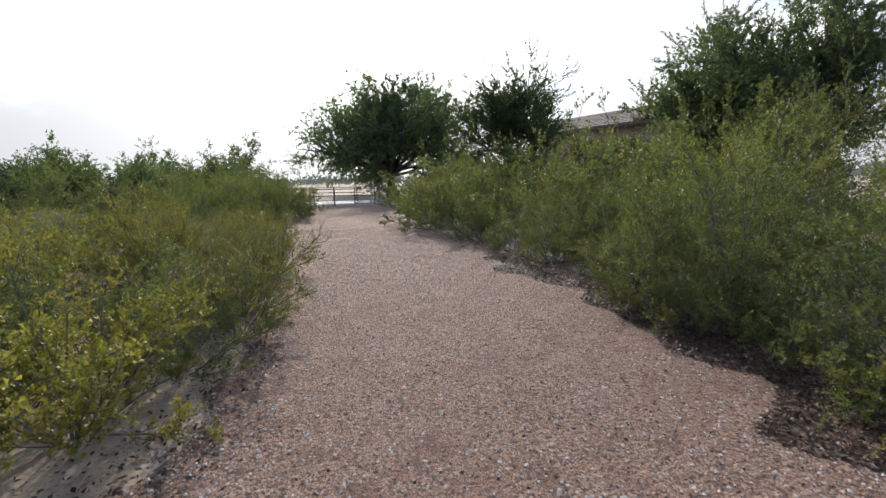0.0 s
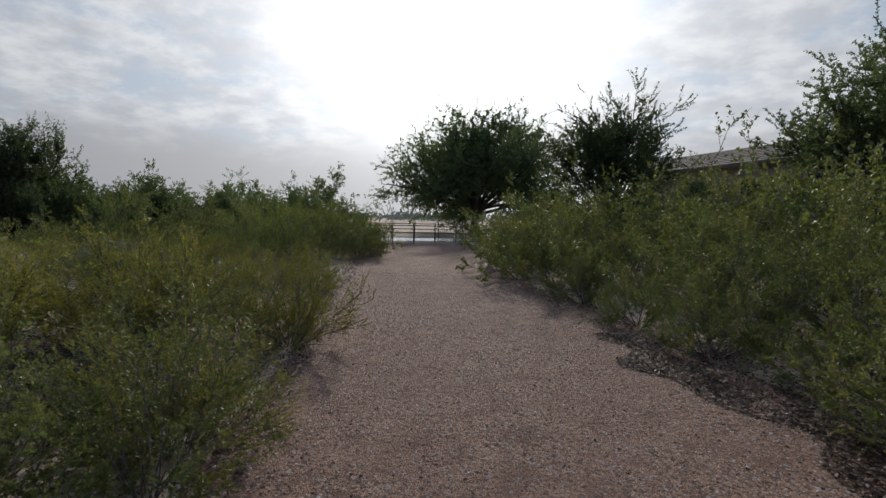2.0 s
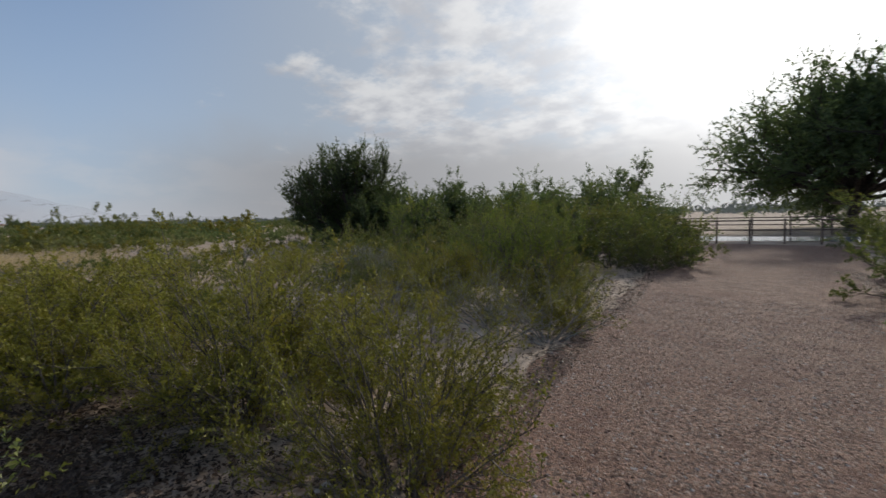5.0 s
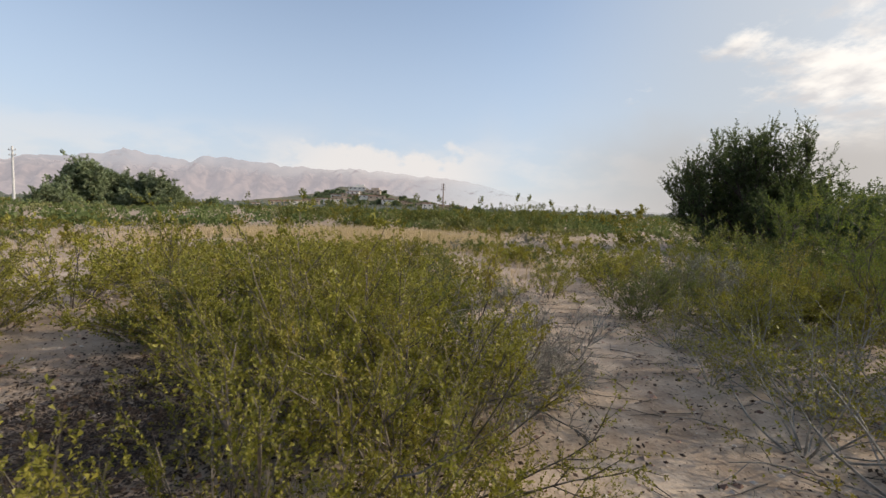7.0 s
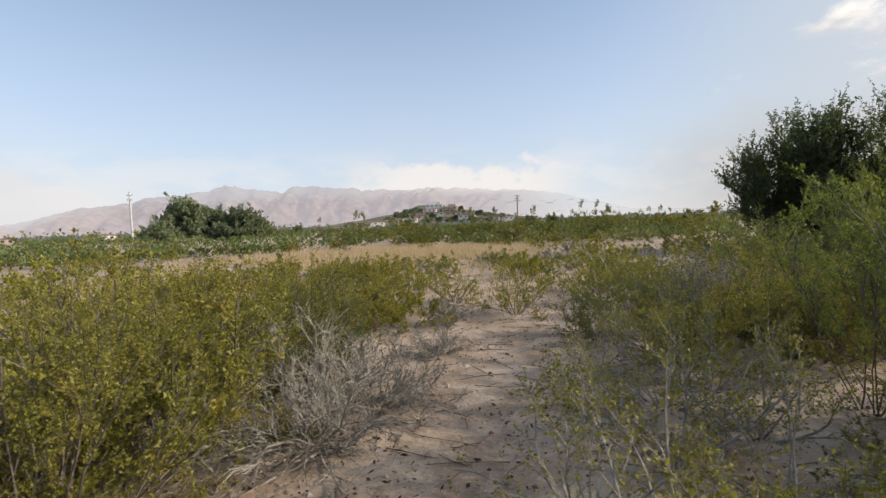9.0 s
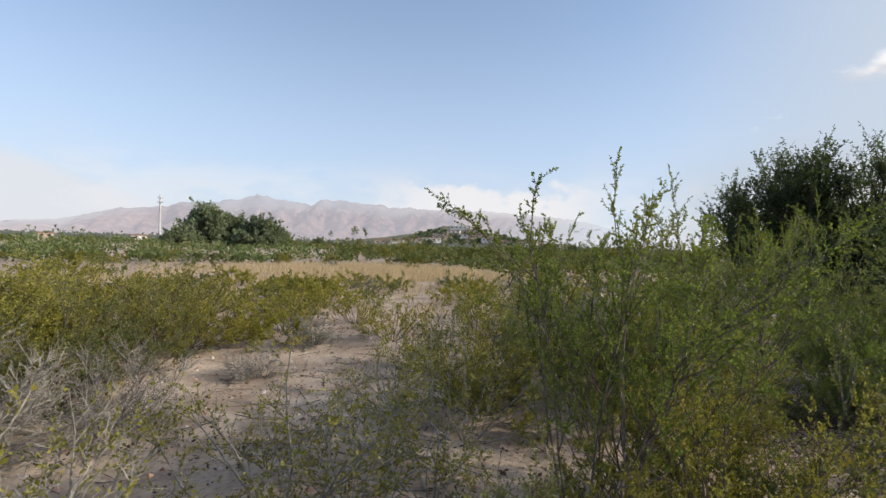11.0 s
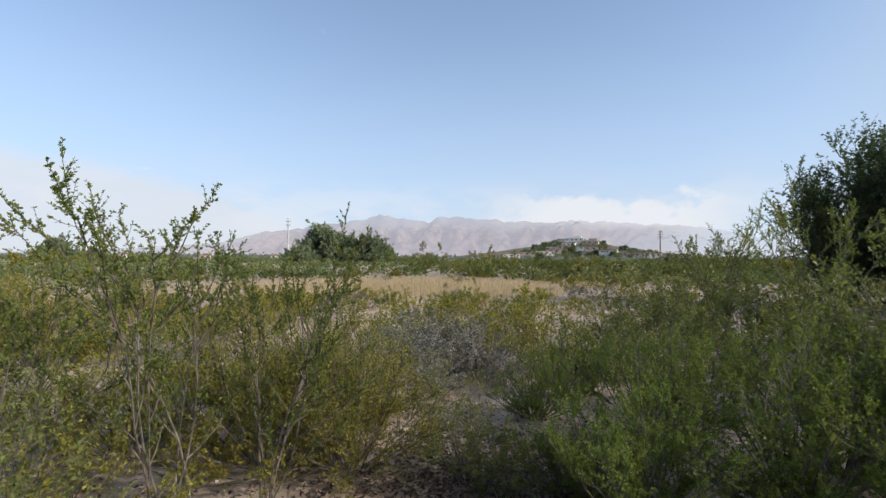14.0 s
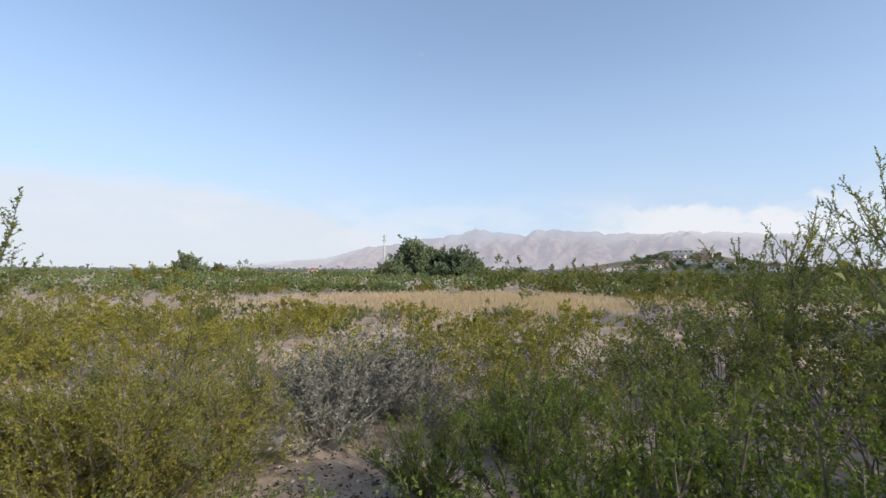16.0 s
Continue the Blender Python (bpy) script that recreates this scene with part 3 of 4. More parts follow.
def scrub_field():
    """Far shrubs and woods as thousands of leaf sprays in one mesh."""
    r = random.Random(21)
    pl = Plant(22, True)
    for _ in range(1500):
        yaw = 42 + 130 * r.random()
        d = 34 + 330 * r.random() ** 1.7
        x, y = polar(yaw, d)
        if ((x + 27) / 11) ** 2 + ((y - 2.5) / 10) ** 2 < 1:
            continue
        h = 0.45 + 0.75 * r.random() + (1.3 if r.random() < 0.05 else 0) + d * 0.001
        w = h * (0.7 + 0.7 * r.random())
        s = 0.11 + d * 0.0016
        for _ in range(int(44)):
            v = Vector((r.gauss(0, 1), r.gauss(0, 1), abs(r.gauss(0, 1)))).normalized() * (0.55 + 0.45 * r.random())
            p = Vector((x + v.x * w, y + v.y * w, v.z * h))
            pl.leaf(p, (v + Vector((0, 0, 0.5))).normalized(), s * (1 + r.random()), s * (0.8 + r.random()))
    tagged(put_mesh("scrub", pl.lv, pl.lf, LEAF_FAR), "far desert scrub covering the plain", "scrub", kind="stuff")
    pl = Plant(23, True)
    for _ in range(1500):
        yaw = 40 + 135 * r.random()
        d = 480 + 380 * r.random()
        x, y = polar(yaw, d)
        h = 1.6 + 2.2 * r.random() + (2.5 if r.random() < 0.06 else 0)
        for _ in range(14):
            v = Vector((r.gauss(0, 1), r.gauss(0, 1), abs(r.gauss(0, 1)))).normalized() * (0.5 + 0.5 * r.random())
            p = Vector((x + v.x * h * 1.3, y + v.y * h * 1.3, v.z * h))
            pl.leaf(p, (v + Vector((0, 0, 0.6))).normalized(), 2.4 + 1.5 * r.random(), 2.0 + r.random())
    for _ in range(420):
        yaw = -75 + 115 * r.random()
        x, y = polar(yaw, 170 + 260 * r.random())
        h = 1.5 + 2.4 * r.random()
        for _ in range(14):
            v = Vector((r.gauss(0, 1), r.gauss(0, 1), abs(r.gauss(0, 1)))).normalized() * (0.5 + 0.5 * r.random())
            p = Vector((x + v.x * h * 1.5, y + v.y * h * 1.5, v.z * h))
            pl.leaf(p, (v + Vector((0, 0, 0.6))).normalized(), 1.5 + r.random(), 1.3 + r.random())
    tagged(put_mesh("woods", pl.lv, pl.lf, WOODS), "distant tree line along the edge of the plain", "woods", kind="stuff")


scrub_field()


def grass_field():
    """Straw-coloured dry grass, denser in the open clearing."""
    r = random.Random(31)
    verts, faces = [], []
    n = 0
    while n < 34000:
        if n < 27000:
            x, y = -27.5 + 5.2 * r.gauss(0, 1), 2.5 + 4.6 * r.gauss(0, 1)
            if noise.noise((x * 0.3, y * 0.3, 2.0)) < -0.22:
                n += 1
                continue
        else:
            x, y = -11.5 - 22 * r.random(), -6 + 22 * r.random()
            if noise.noise((x * 0.35, y * 0.35, 9.0)) < 0.12:
                n += 1
                continue
        z = ground_z(x, y) - 0.01
        for _ in range(2):
            h = 0.12 + 0.30 * r.random() ** 1.5
            a = 6.283 * r.random()
            lx, ly = 0.5 * h * r.gauss(0, 0.5), 0.5 * h * r.gauss(0, 0.5)
            w = 0.006 + 0.009 * r.random()
            k = len(verts)
            verts += [(x - w * math.cos(a), y - w * math.sin(a), z), (x + w * math.cos(a), y + w * math.sin(a), z), (x + lx, y + ly, z + h)]
            faces.append((k, k + 1, k + 2))
        n += 1
    tagged(put_mesh("dry_grass", verts, faces, STRAW), "dry straw-coloured grass in an open clearing", "grass", kind="stuff")


grass_field()


# ---- poles, houses, rail ----
def utility_pole(x, y, high, mat, arms, label):
    top = tagged(new("utility_pole"), label, "pole")
    top.location = (x, y, -0.3)
    bm = bmesh.new()
    rod(bm, (0, 0, 0), (0, 0, high), 0.42, 0.28, 10)
    part("shaft", bm, mat, top)
    for k, f in enumerate(arms):
        bm = bmesh.new()
        box(bm, (0.18, 2.6, 0.2), (0, 0, high * f), 0.03)
        part("crossarm", bm, mat, top)
        for s in (-1.1, 1.1):
            bm = bmesh.new()
            rod(bm, (0, s, high * f + 0.08), (0, s, high * f + 0.5), 0.1, 0.06, 6)
            part("insulator", bm, POLE_WOOD, top)


utility_pole(-155, -138, 18.5, POLE_GREY, (0.93, 0.84), "tall pale steel power pole on the plain")
utility_pole(-284, -2.6, 17.5, POLE_WOOD, (0.96, 0.88, 0.80), "wooden power pole with three crossarms near houses")


def house(x, y, z, w, d, h, turn, wall_mat, label, storeys=1):
    top = tagged(new("house"), label, "house", "houses on the hill")
    top.location, top.rotation_euler = (x, y, z), (0, 0, turn)
    bm = bmesh.new()
    box(bm, (w, d, h + 2), (0, 0, h / 2 - 1), 0.1)
    if storeys > 1:
        box(bm, (w * 0.5, d * 0.7, h), (w * 0.15, 0, h * 1.5 - 0.05), 0.1)
    part("wall", bm, wall_mat, top)
    bm = bmesh.new()
    box(bm, (w + 1.4, d + 1.4, 0.9), (0, 0, h + 0.4), 0.3)
    part("roof", bm, ROOF if storeys == 1 else wall_mat, top)
    for i in range(max(2, int(w / 6))):
        bm = bmesh.new()
        box(bm, (0.2, 2.2, 1.5), (0, 0, 0), 0.05)
        win = part("window", bm, PANE, top)
        win.location, win.rotation_euler = (-w / 2 + (i + 0.5) * w / max(2, int(w / 6)), -d / 2, h * 0.55), (0, 0, math.pi / 2)
        bm = bmesh.new()
        box(bm, (0.14, 2.5, 0.15), (0, 0, -0.85), 0.02)
        part("sill", bm, wall_mat, win)


def house_row():
    r = random.Random(41)
    rows = ((102.4, 740, 24, 22, 2), (100.6, 730, 20, 20, 2), (104.6, 700, 12, 18, 1), (103.3, 690, 13, 20, 1), (101.3, 680, 12, 24, 1), (99.5, 690, 9, 26, 1),
            (97.6, 690, 6, 22, 1), (96.2, 650, 4, 30, 1), (106.0, 660, 6, 22, 1), (107.6, 620, 4, 18, 1), (109.4, 600, 2, 20, 1), (111.2, 560, 1, 16, 1),
            (113.6, 520, 0, 16, 1), (91.6, 520, 1, 20, 1), (89.4, 420, 0, 17, 1), (128.0, 520, 0, 15, 1), (136.2, 430, 0, 18, 1), (143.5, 480, 0, 16, 1), (151.0, 460, 0, 14, 1), (155.5, 520, 0, 18, 1), (102.9, 705, 17, 16, 1), (100.2, 660, 11, 20, 1), (98.6, 640, 7, 18, 1), (104.2, 640, 8, 20, 1), (105.3, 600, 5, 16, 1), (95.0, 700, 6, 24, 1), (94.0, 600, 3, 16, 1))
    for i, (yaw, d, z, w, st) in enumerate(rows):
        x, y = polar(yaw, d)
        tan = i % 2 == 1
        house(x, y, z * 1.12 + (1.5 if z else 0), w * (1.15 if z else 0.55), 13 if z else 8, 4.0 if z else 3.0, radians(yaw) + 0.3 * (r.random() - 0.5), STUCCO_TAN if tan else STUCCO,
              ("tan" if tan else "white") + (" two-storey stucco house on the hilltop" if st > 1 else " low stucco house among far trees"), st)


house_row()


def ranch_house(ax, ay, bx, by, ridge_z, eave_z, half):
    """Long stucco house seen over the trees: low gable roof of rolled shingle rows, fascia, vent pipe, windows."""
    a, b = Vector((ax, ay, 0)), Vector((bx, by, 0))
    length = (b - a).length
    top = tagged(new("ranch_house"), "long tan stucco house with low brown gable roof", "house")
    top.location, top.rotation_euler = (a + b) / 2, (0, 0, math.atan2(by - ay, bx - ax))
    bm = bmesh.new()
    box(bm, (length - 1.2, 2 * half - 1.2, eave_z - 0.1), (0, 0, eave_z / 2 - 0.05), 0.05)
    part("wall", bm, STUCCO_TAN, top)
    for side in (-1, 1):
        rows = 9
        for k in range(rows):
            bm = bmesh.new()
            y0, y1 = half * k / rows, half * (k + 1) / rows + 0.05
            z0, z1 = ridge_z + (eave_z - ridge_z) * k / rows, ridge_z + (eave_z - ridge_z) * (k + 1) / rows
            vs = [bm.verts.new((sx * length / 2, side * yy, zz + dz)) for sx in (-1, 1) for yy, zz, dz in ((y0, z0, 0.03), (y1, z1, 0.06), (y1, z1, 0.0), (y0, z0, -0.06))]
            for q in ((0, 1, 5, 4), (1, 2, 6, 5), (2, 3, 7, 6), (3, 0, 4, 7), (0, 3, 2, 1), (4, 5, 6, 7)):
                bm.faces.new([vs[i] for i in q])
            bmesh.ops.recalc_face_normals(bm, faces=bm.faces)
            part("roof_course", bm, ROOF_BROWN, top)
        bm = bmesh.new()
        box(bm, (length, 0.06, 0.26), (0, side * (half + 0.09), eave_z - 0.10), 0.01)
        part("fascia", bm, RUSTED, top)
    for sx in (-1, 1):
        bm = bmesh.new()
        x = sx * (length / 2 - 0.62)
        vs = [bm.verts.new((x + dx, yy, zz)) for dx in (-0.05, 0.05) for yy, zz in ((-half + 0.6, eave_z - 0.15), (half - 0.6, eave_z - 0.15), (0, ridge_z - 0.12))]
        for q in ((0, 1, 2), (3, 5, 4), (0, 3, 4, 1), (1, 4, 5, 2), (2, 5, 3, 0)):
            bm.faces.new([vs[i] for i in q])
        part("gable", bm, STUCCO_TAN, top)
    bm = bmesh.new()
    rod(bm, (-0.9, 0.5, ridge_z - 0.3), (-0.9, 0.5, ridge_z + 0.32), 0.06, 0.06, 8)
    rod(bm, (-0.9, 0.5, ridge_z + 0.28), (-0.9, 0.5, ridge_z + 0.42), 0.13, 0.10, 8)
    part("vent_pipe", bm, RUSTED, top)
    for k in range(5):
        for side in (-1, 1):
            bm = bmesh.new()
            box(bm, (1.4, 0.10, 1.2), (-length / 2 + length * (k + 0.5) / 5, side * (half - 0.59), eave_z - 1.6), 0.02)
            win = part("window", bm, PANE, top)
            bm = bmesh.new()
            box(bm, (1.6, 0.16, 0.10), (-length / 2 + length * (k + 0.5) / 5, side * (half - 0.57), eave_z - 2.26), 0.02)
            part("sill", bm, STUCCO_TAN, win)


ranch_house(11.6, 48.4, 22.0, 29.6, 7.05, 5.5, 3.6)


def railing(ax, ay, bx, by, posts, label):
    """Pipe railing with three rails between round posts."""
    top = tagged(new("railing"), label, "railing")
    top.location = (ax, ay, 0)
    d = Vector((bx - ax, by - ay, 0))
    for i in range(posts):
        p = d * (i / (posts - 1))
        bm = bmesh.new()
        rod(bm, p + Vector((0, 0, -0.1)), p + Vector((0, 0, 1.08)), 0.045, 0.042, 8)
        bmesh.ops.create_uvsphere(bm, u_segments=8, v_segments=4, radius=0.046, matrix=Matrix.Translation(p + Vector((0, 0, 1.08))))
        part("post", bm, RUSTED, top)
    for z in (1.04, 0.62):
        bm = bmesh.new()
        rod(bm, Vector((0, 0, z)), d + Vector((0, 0, z)), 0.03, 0.03, 8)
        part("rail", bm, RUSTED, top)


railing(-12.0, 30.2, -3.2, 32.3, 8, "rusty brown pipe railing at the end of the footpath")
railing(-14.5, 39.2, -1.5, 41.0, 8, "rusty brown pipe railing beyond the pale channel")
bm = bmesh.new()
bmesh.ops.create_grid(bm, x_segments=20, y_segments=8, size=0.5, matrix=Matrix.Translation((-8, 35.6, 0.01)) @ Matrix.Rotation(0.2, 4, "Z") @ Matrix.Diagonal((26, 4.6, 1, 1)))
tagged(part("water", bm, WATER), "bright shallow water reflecting the sky", "water", kind="structure")


# ---- trees ----
def place(top, x, y, turn=0.0, scale=1.0, z=None):
    top.matrix_basis = pose(x, y, ground_z(x, y) if z is None else z, 0, 0, turn) @ Matrix.Diagonal((scale, scale, scale, 1))
    return top


place(tree("shade_tree", 51, 11.2, 12.2, 2.2, 36, 16, 12, 27, 0.18, BARK_DARK, LEAF_DARK, "broad dark mesquite tree shading the path end", 0.38, 0.04, 1.62), -5.2, 48)
place(tree("tall_tree", 52, 10.2, 5.0, 2.0, 20, 14, 11, 56, 0.095, BARK_DARK, LEAF_DARK, "tall open-crowned tree behind the bushes", 0.26, 0.0, 0.95), 5.2, 36)
low = tree("low_tree", 53, 6.4, 4.6, 0.8, 16, 12, 10, 32, 0.11, BARK_DARK, LEAF_DARK, "low dense dark tree behind the bushes", 0.2, 0.03, 1.5)
place(low, 9.6, 34, 0, 0.72)
for x, y, s in ((1.4, 42.0, 1.0), (13.2, 31.5, 0.72), (10.8, 27.0, 0.62), (16.5, 28.0, 1.05), (5.4, 31.0, 0.75)):
    copy_thing(low, pose(x, y, ground_z(x, y), 0, 0, 50 * x) @ Matrix.Diagonal((s, s, s, 1)))
place(tree("big_tree", 55, 11.2, 6.4, 1.8, 26, 17, 13, 56, 0.10, BARK_DARK, LEAF_DARK, "large dark tree rising over the scrub", 0.3, 0.02, 1.35), 14.8, 22.5)
place(tree("willow_acacia", 56, 4.6, 2.6, 0.4, 15, 12, 11, 30, 0.055, BARK, LEAF_GREEN, "tall feathery green shrub tree by the path", 0.09, 0.0, 1.2), 8.6, 12.6)
place(tree("dark_tree", 57, 4.9, 3.6, 0.3, 34, 16, 13, 22, 0.075, BARK_DARK, LEAF_DARK, "dense dark rounded tree standing in the scrub", 0.14, -0.22, 1.6, woody=0.9), -25.3, 22.4, 0, 1.25)
place(tree("sapling", 58, 5.2, 1.7, 2.0, 8, 8, 6, 7, 0.16, BARK_DARK, LEAF_DARK, "slender open sapling above the bushes", 0.07, 0.0, 1.0), -13.6, 34.6)
hedge = tree("round_shrub_tree", 59, 3.1, 2.6, 0.2, 16, 10, 9, 20, 0.088, BARK, LEAF_DARK, "rounded dense mesquite shrub in the middle distance", 0.09, 0.0, 1.55)
place(hedge, -12.5, 29.0)
for i, (x, y, s) in enumerate(((-16.5, 27.0, 1.05), (-20.5, 25.5, 1.15), (-18.2, 31.0, 1.2), (-10.4, 29.0, 0.75), (-22.5, 29.0, 1.25), (-26.5, 27.5, 1.2), (-14.2, 29.6, 1.1), (-19.0, 22.6, 0.8), (-29.5, 24.5, 1.0), (-15.0, 33.0, 0.9), (-24.5, 23.5, 0.9), (3.6, 27.0, 1.1), (7.0, 24.0, 0.95), (0.4, 31.0, 0.9))):
    copy_thing(hedge, pose(x, y, ground_z(x, y), 0, 0, 70 * i + 20) @ Matrix.Diagonal((s, s, s, 1)))
clump = tree("clump_tree", 60, 11.0, 9.5, 0.5, 22, 11, 9, 15, 0.62, BARK_DARK, LEAF_CLUMP, "broad grey-green tree on the far plain", 0.4, 0.0, 1.55)
place(clump, *polar(128.8, 134), 0, 0.95, -0.3)
for yaw, d, s in ((126.2, 140, 0.84), (123.7, 133, 0.80), (131.9, 128, 0.48), (121.9, 136, 0.5)):
    x, y = polar(yaw, d)
    copy_thing(clump, pose(x, y, -0.3, 0, 0, yaw * 31) @ Matrix.Diagonal((s, s, s, 1)))
hill_tree = tree("hill_tree", 61, 6.0, 5.5, 0.3, 9, 6, 5, 7, 1.0, BARK_DARK, LEAF_CLUMP, "dark round tree between the hillside houses", 0.3, 0.0, 1.5)
place(hill_tree, *polar(100.0, 700), 0, 1.0, 13.5)
hill_random = random.Random(77)
for i in range(90):
    yaw = 93.5 + 14.5 * hill_random.random()
    d = 610 + 190 * hill_random.random()
    x, y = polar(yaw, d)
    f = (math.hypot(x, y) - 580) / 260
    crest = max(6.0, 37.0 - 3.6 * abs(yaw - 102.3))
    s = 1.0 + 0.8 * hill_random.random()
    copy_thing(hill_tree, pose(x, y, crest * max(f, 0.0) ** 1.15 - 0.6, 0, 0, 40 * i) @ Matrix.Diagonal((s, s, s, 1)))
for yaw, d, s in ((155.4, 260, 0.95), (152.6, 270, 0.55), (118.0, 230, 0.42), (105.5, 330, 0.6), (91.0, 220, 0.45), (88.5, 200, 0.4)):
    x, y = polar(yaw, d)
    copy_thing(clump, pose(x, y, -0.3, 0, 0, yaw * 7) @ Matrix.Diagonal((s, s, s, 1)))

# ---- shrubs along the walk ----
SIDE = "creosote bushes beside the footpath"
green_a = bush("creosote_bush", 101, 1.5, 1.0, 23, 8, 5, 19, 0.0235, BARK, LEAF_GREEN, "green creosote bush with fine leaves by the path", SIDE, coarse=True)
green_b = bush("creosote_bush", 102, 1.45, 1.1, 24, 8, 5, 19, 0.0225, BARK, LEAF_GREEN, "green creosote bush with fine leaves by the path", SIDE, coarse=True)
olive_a = bush("creosote_bush", 103, 1.15, 1.1, 25, 8, 5, 19, 0.0215, BARK, LEAF_OLIVE, "yellowish olive creosote bush with tiny leaves", SIDE, coarse=True)
olive_b = bush("creosote_bush", 104, 1.25, 1.0, 24, 8, 5, 19, 0.0215, BARK, LEAF_OLIVE, "yellowish olive creosote bush with tiny leaves", SIDE, coarse=True)
near_olive = bush("olive_creosote", 111, 1.05, 1.35, 36, 8, 6, 20, 0.0155, BARK, LEAF_OLIVE, "dense yellowish olive creosote with tiny leaves", "olive creosotes", low=0.15, coarse=True)
tall_a = sprig_bush("tall_creosote", 105, 2.0, 0.95, 11, "tall spindly creosote with sprigs against the sky")
tall_b = sprig_bush("tall_creosote", 106, 2.05, 0.6, 6, "tall spindly creosote with sprigs against the sky")
broom = bush("desert_broom", 107, 1.0, 0.8, 36, 7, 5, 20, 0.0165, BARK, LEAF_FRESH, "fresh green upright desert broom shrub", "desert brooms", lean=1.05, lift=0.32, low=0.12, coarse=True)
dead = bush("dead_shrub", 108, 0.8, 1.0, 34, 11, 7, 1, 0.014, BARK_PALE, LEAF_GREY, "grey leafless dead shrub of bleached twigs", "dead shrubs", woody=1.0, lean=1.5, lift=0.04, low=0.2, wob=0.26)
grey = bush("grey_shrub", 109, 0.95, 0.85, 30, 7, 5, 9, 0.024, BARK_PALE, LEAF_GREY, "silver-grey brittle shrub beside a boulder", "grey shrubs", lean=1.4, low=0.2)
wispy = bush("wispy_creosote", 110, 1.3, 1.15, 13, 6, 4, 8, 0.022, BARK_PALE, LEAF_OLIVE, "sparse half-dead creosote with long bare stems", "sparse creosotes", lean=1.3, lift=0.05, thick=0.012, low=0.35, wob=0.16, woody=0.7)

back_a = bush("scrub_bush", 121, 1.5, 1.1, 22, 5, 5, 12, 0.036, BARK, LEAF_GREEN, "green desert bush in the thicket", "bushes in the thicket", coarse=True)
back_c = bush("thicket_bush", 126, 2.0, 1.5, 28, 7, 6, 14, 0.034, BARK, LEAF_GREEN, "tall green desert bush in the thicket by the path", "bushes in the thicket", coarse=True)
back_b = bush("scrub_bush", 122, 1.2, 1.2, 20, 5, 5, 8, 0.040, BARK, LEAF_OLIVE, "olive desert bush in the thicket", "bushes in the thicket", coarse=True)
mid_a = bush("plain_bush", 123, 1.5, 1.3, 11, 4, 4, 14, 0.062, BARK, LEAF_GREEN, "green desert bush on the open plain", "bushes on the plain", woody=0.0, coarse=True)
mid_b = bush("plain_bush", 124, 1.1, 1.3, 11, 4, 4, 14, 0.060, BARK, LEAF_OLIVE, "olive desert bush on the open plain", "bushes on the plain", woody=0.0, coarse=True)
mid_c = bush("plain_bush", 125, 0.9, 1.0, 9, 5, 4, 9, 0.05, BARK_PALE, LEAF_GREY, "grey dry bush on the open plain", "bushes on the plain", woody=0.0, coarse=True)

turn_seed = random.Random(77)
used = set()


def plant(kind, x, y, s=1.0, tall=1.0):
    """Set one shrub: the first of its kind itself, then copies."""
    m = pose(x, y, ground_z(x, y) - 0.01, 0, 0, 360 * turn_seed.random()) @ Matrix.Diagonal((s, s, s * tall, 1))
    if kind.name in used:
        copy_thing(kind, m)
    else:
        used.add(kind.name)
        kind.matrix_basis = m


# left of the path
for x, y, s in ((-2.15, 4.85, 0.85), (-6.4, 8.5, 0.9), (-7.5, 8.2, 0.95), (-4.9, 12.8, 0.75), (-5.9, 14.20, 0.95), (-6.3, 18.70, 1.15), (-8.5, 14.90, 0.7)):
    plant(green_a, x, y, s)
for x, y, s in ((-3.9, 4.2, 0.95), (-3.1, 3.4, 1.0), (-2.2, 3.8, 0.7), (-8.9, 11.45, 0.72), (-9.3, 12.30, 0.75), (-8.9, 13.30, 0.78), (-10.2, 12.10, 0.8)):
    plant(green_b, x, y, s)
for x, y, s in ((-2.35, 2.85, 1.2), (-3.3, 2.0, 1.3), (-5.0, 8.1, 1.15), (-7.0, 5.3, 1.15), (-8.4, 13.30, 0.95), (-7.6, 12.2, 0.85), (-8.7, 7.8, 0.85), (-7.9, 13.60, 0.8)):
    plant(olive_a, x, y, s)
for x, y, s in ((-5.2, 4.0, 1.0), (-6.4, 3.4, 1.1), (-7.0, 6.6, 1.2), (-5.9, 6.75, 1.15), (-6.5, 7.6, 1.15), (-3.3, 8.95, 0.45), (-4.6, 2.8, 1.1), (-7.6, 7.0, 1.15), (-6.2, 13.70, 0.8), (-5.5, 13.10, 0.6), (-4.3, 11.9, 0.6)):
    plant(olive_b, x, y, s)
for x, y, s in ((-6.4, 13.2, 0.98), (-5.95, 13.35, 0.9), (2.8, 6.5, 1.0)):
    plant(tall_a, x, y, s)
for x, y, s in ((-5.5, 13.1, 1.1), (-6.8, 14.05, 0.98), (-7.35, 14.25, 0.88), (-13.95, 16.7, 1.12), (-14.3, 17.9, 1.3), (3.0, 5.0, 1.1)):
    plant(tall_b, x, y, s)
for x, y, s, k in ((-3.95, 8.5, 1.1, 1.05), (-2.95, 8.0, 0.95, 1.05), (-2.4, 5.45, 0.7, 1.05), (-8.2, 14.10, 0.75, 1.2), (-9.0, 13.55, 0.7, 1.1), (-5.6, 13.65, 0.75, 1.2), (-4.6, 7.75, 0.95, 1.2)):
    plant(near_olive, x, y, s, k)
for x, y, s, k in ((-2.95, 5.75, 1.15, 0.82), (-3.05, 4.7, 1.0, 0.9)):
    plant(green_a, x, y, s, k)
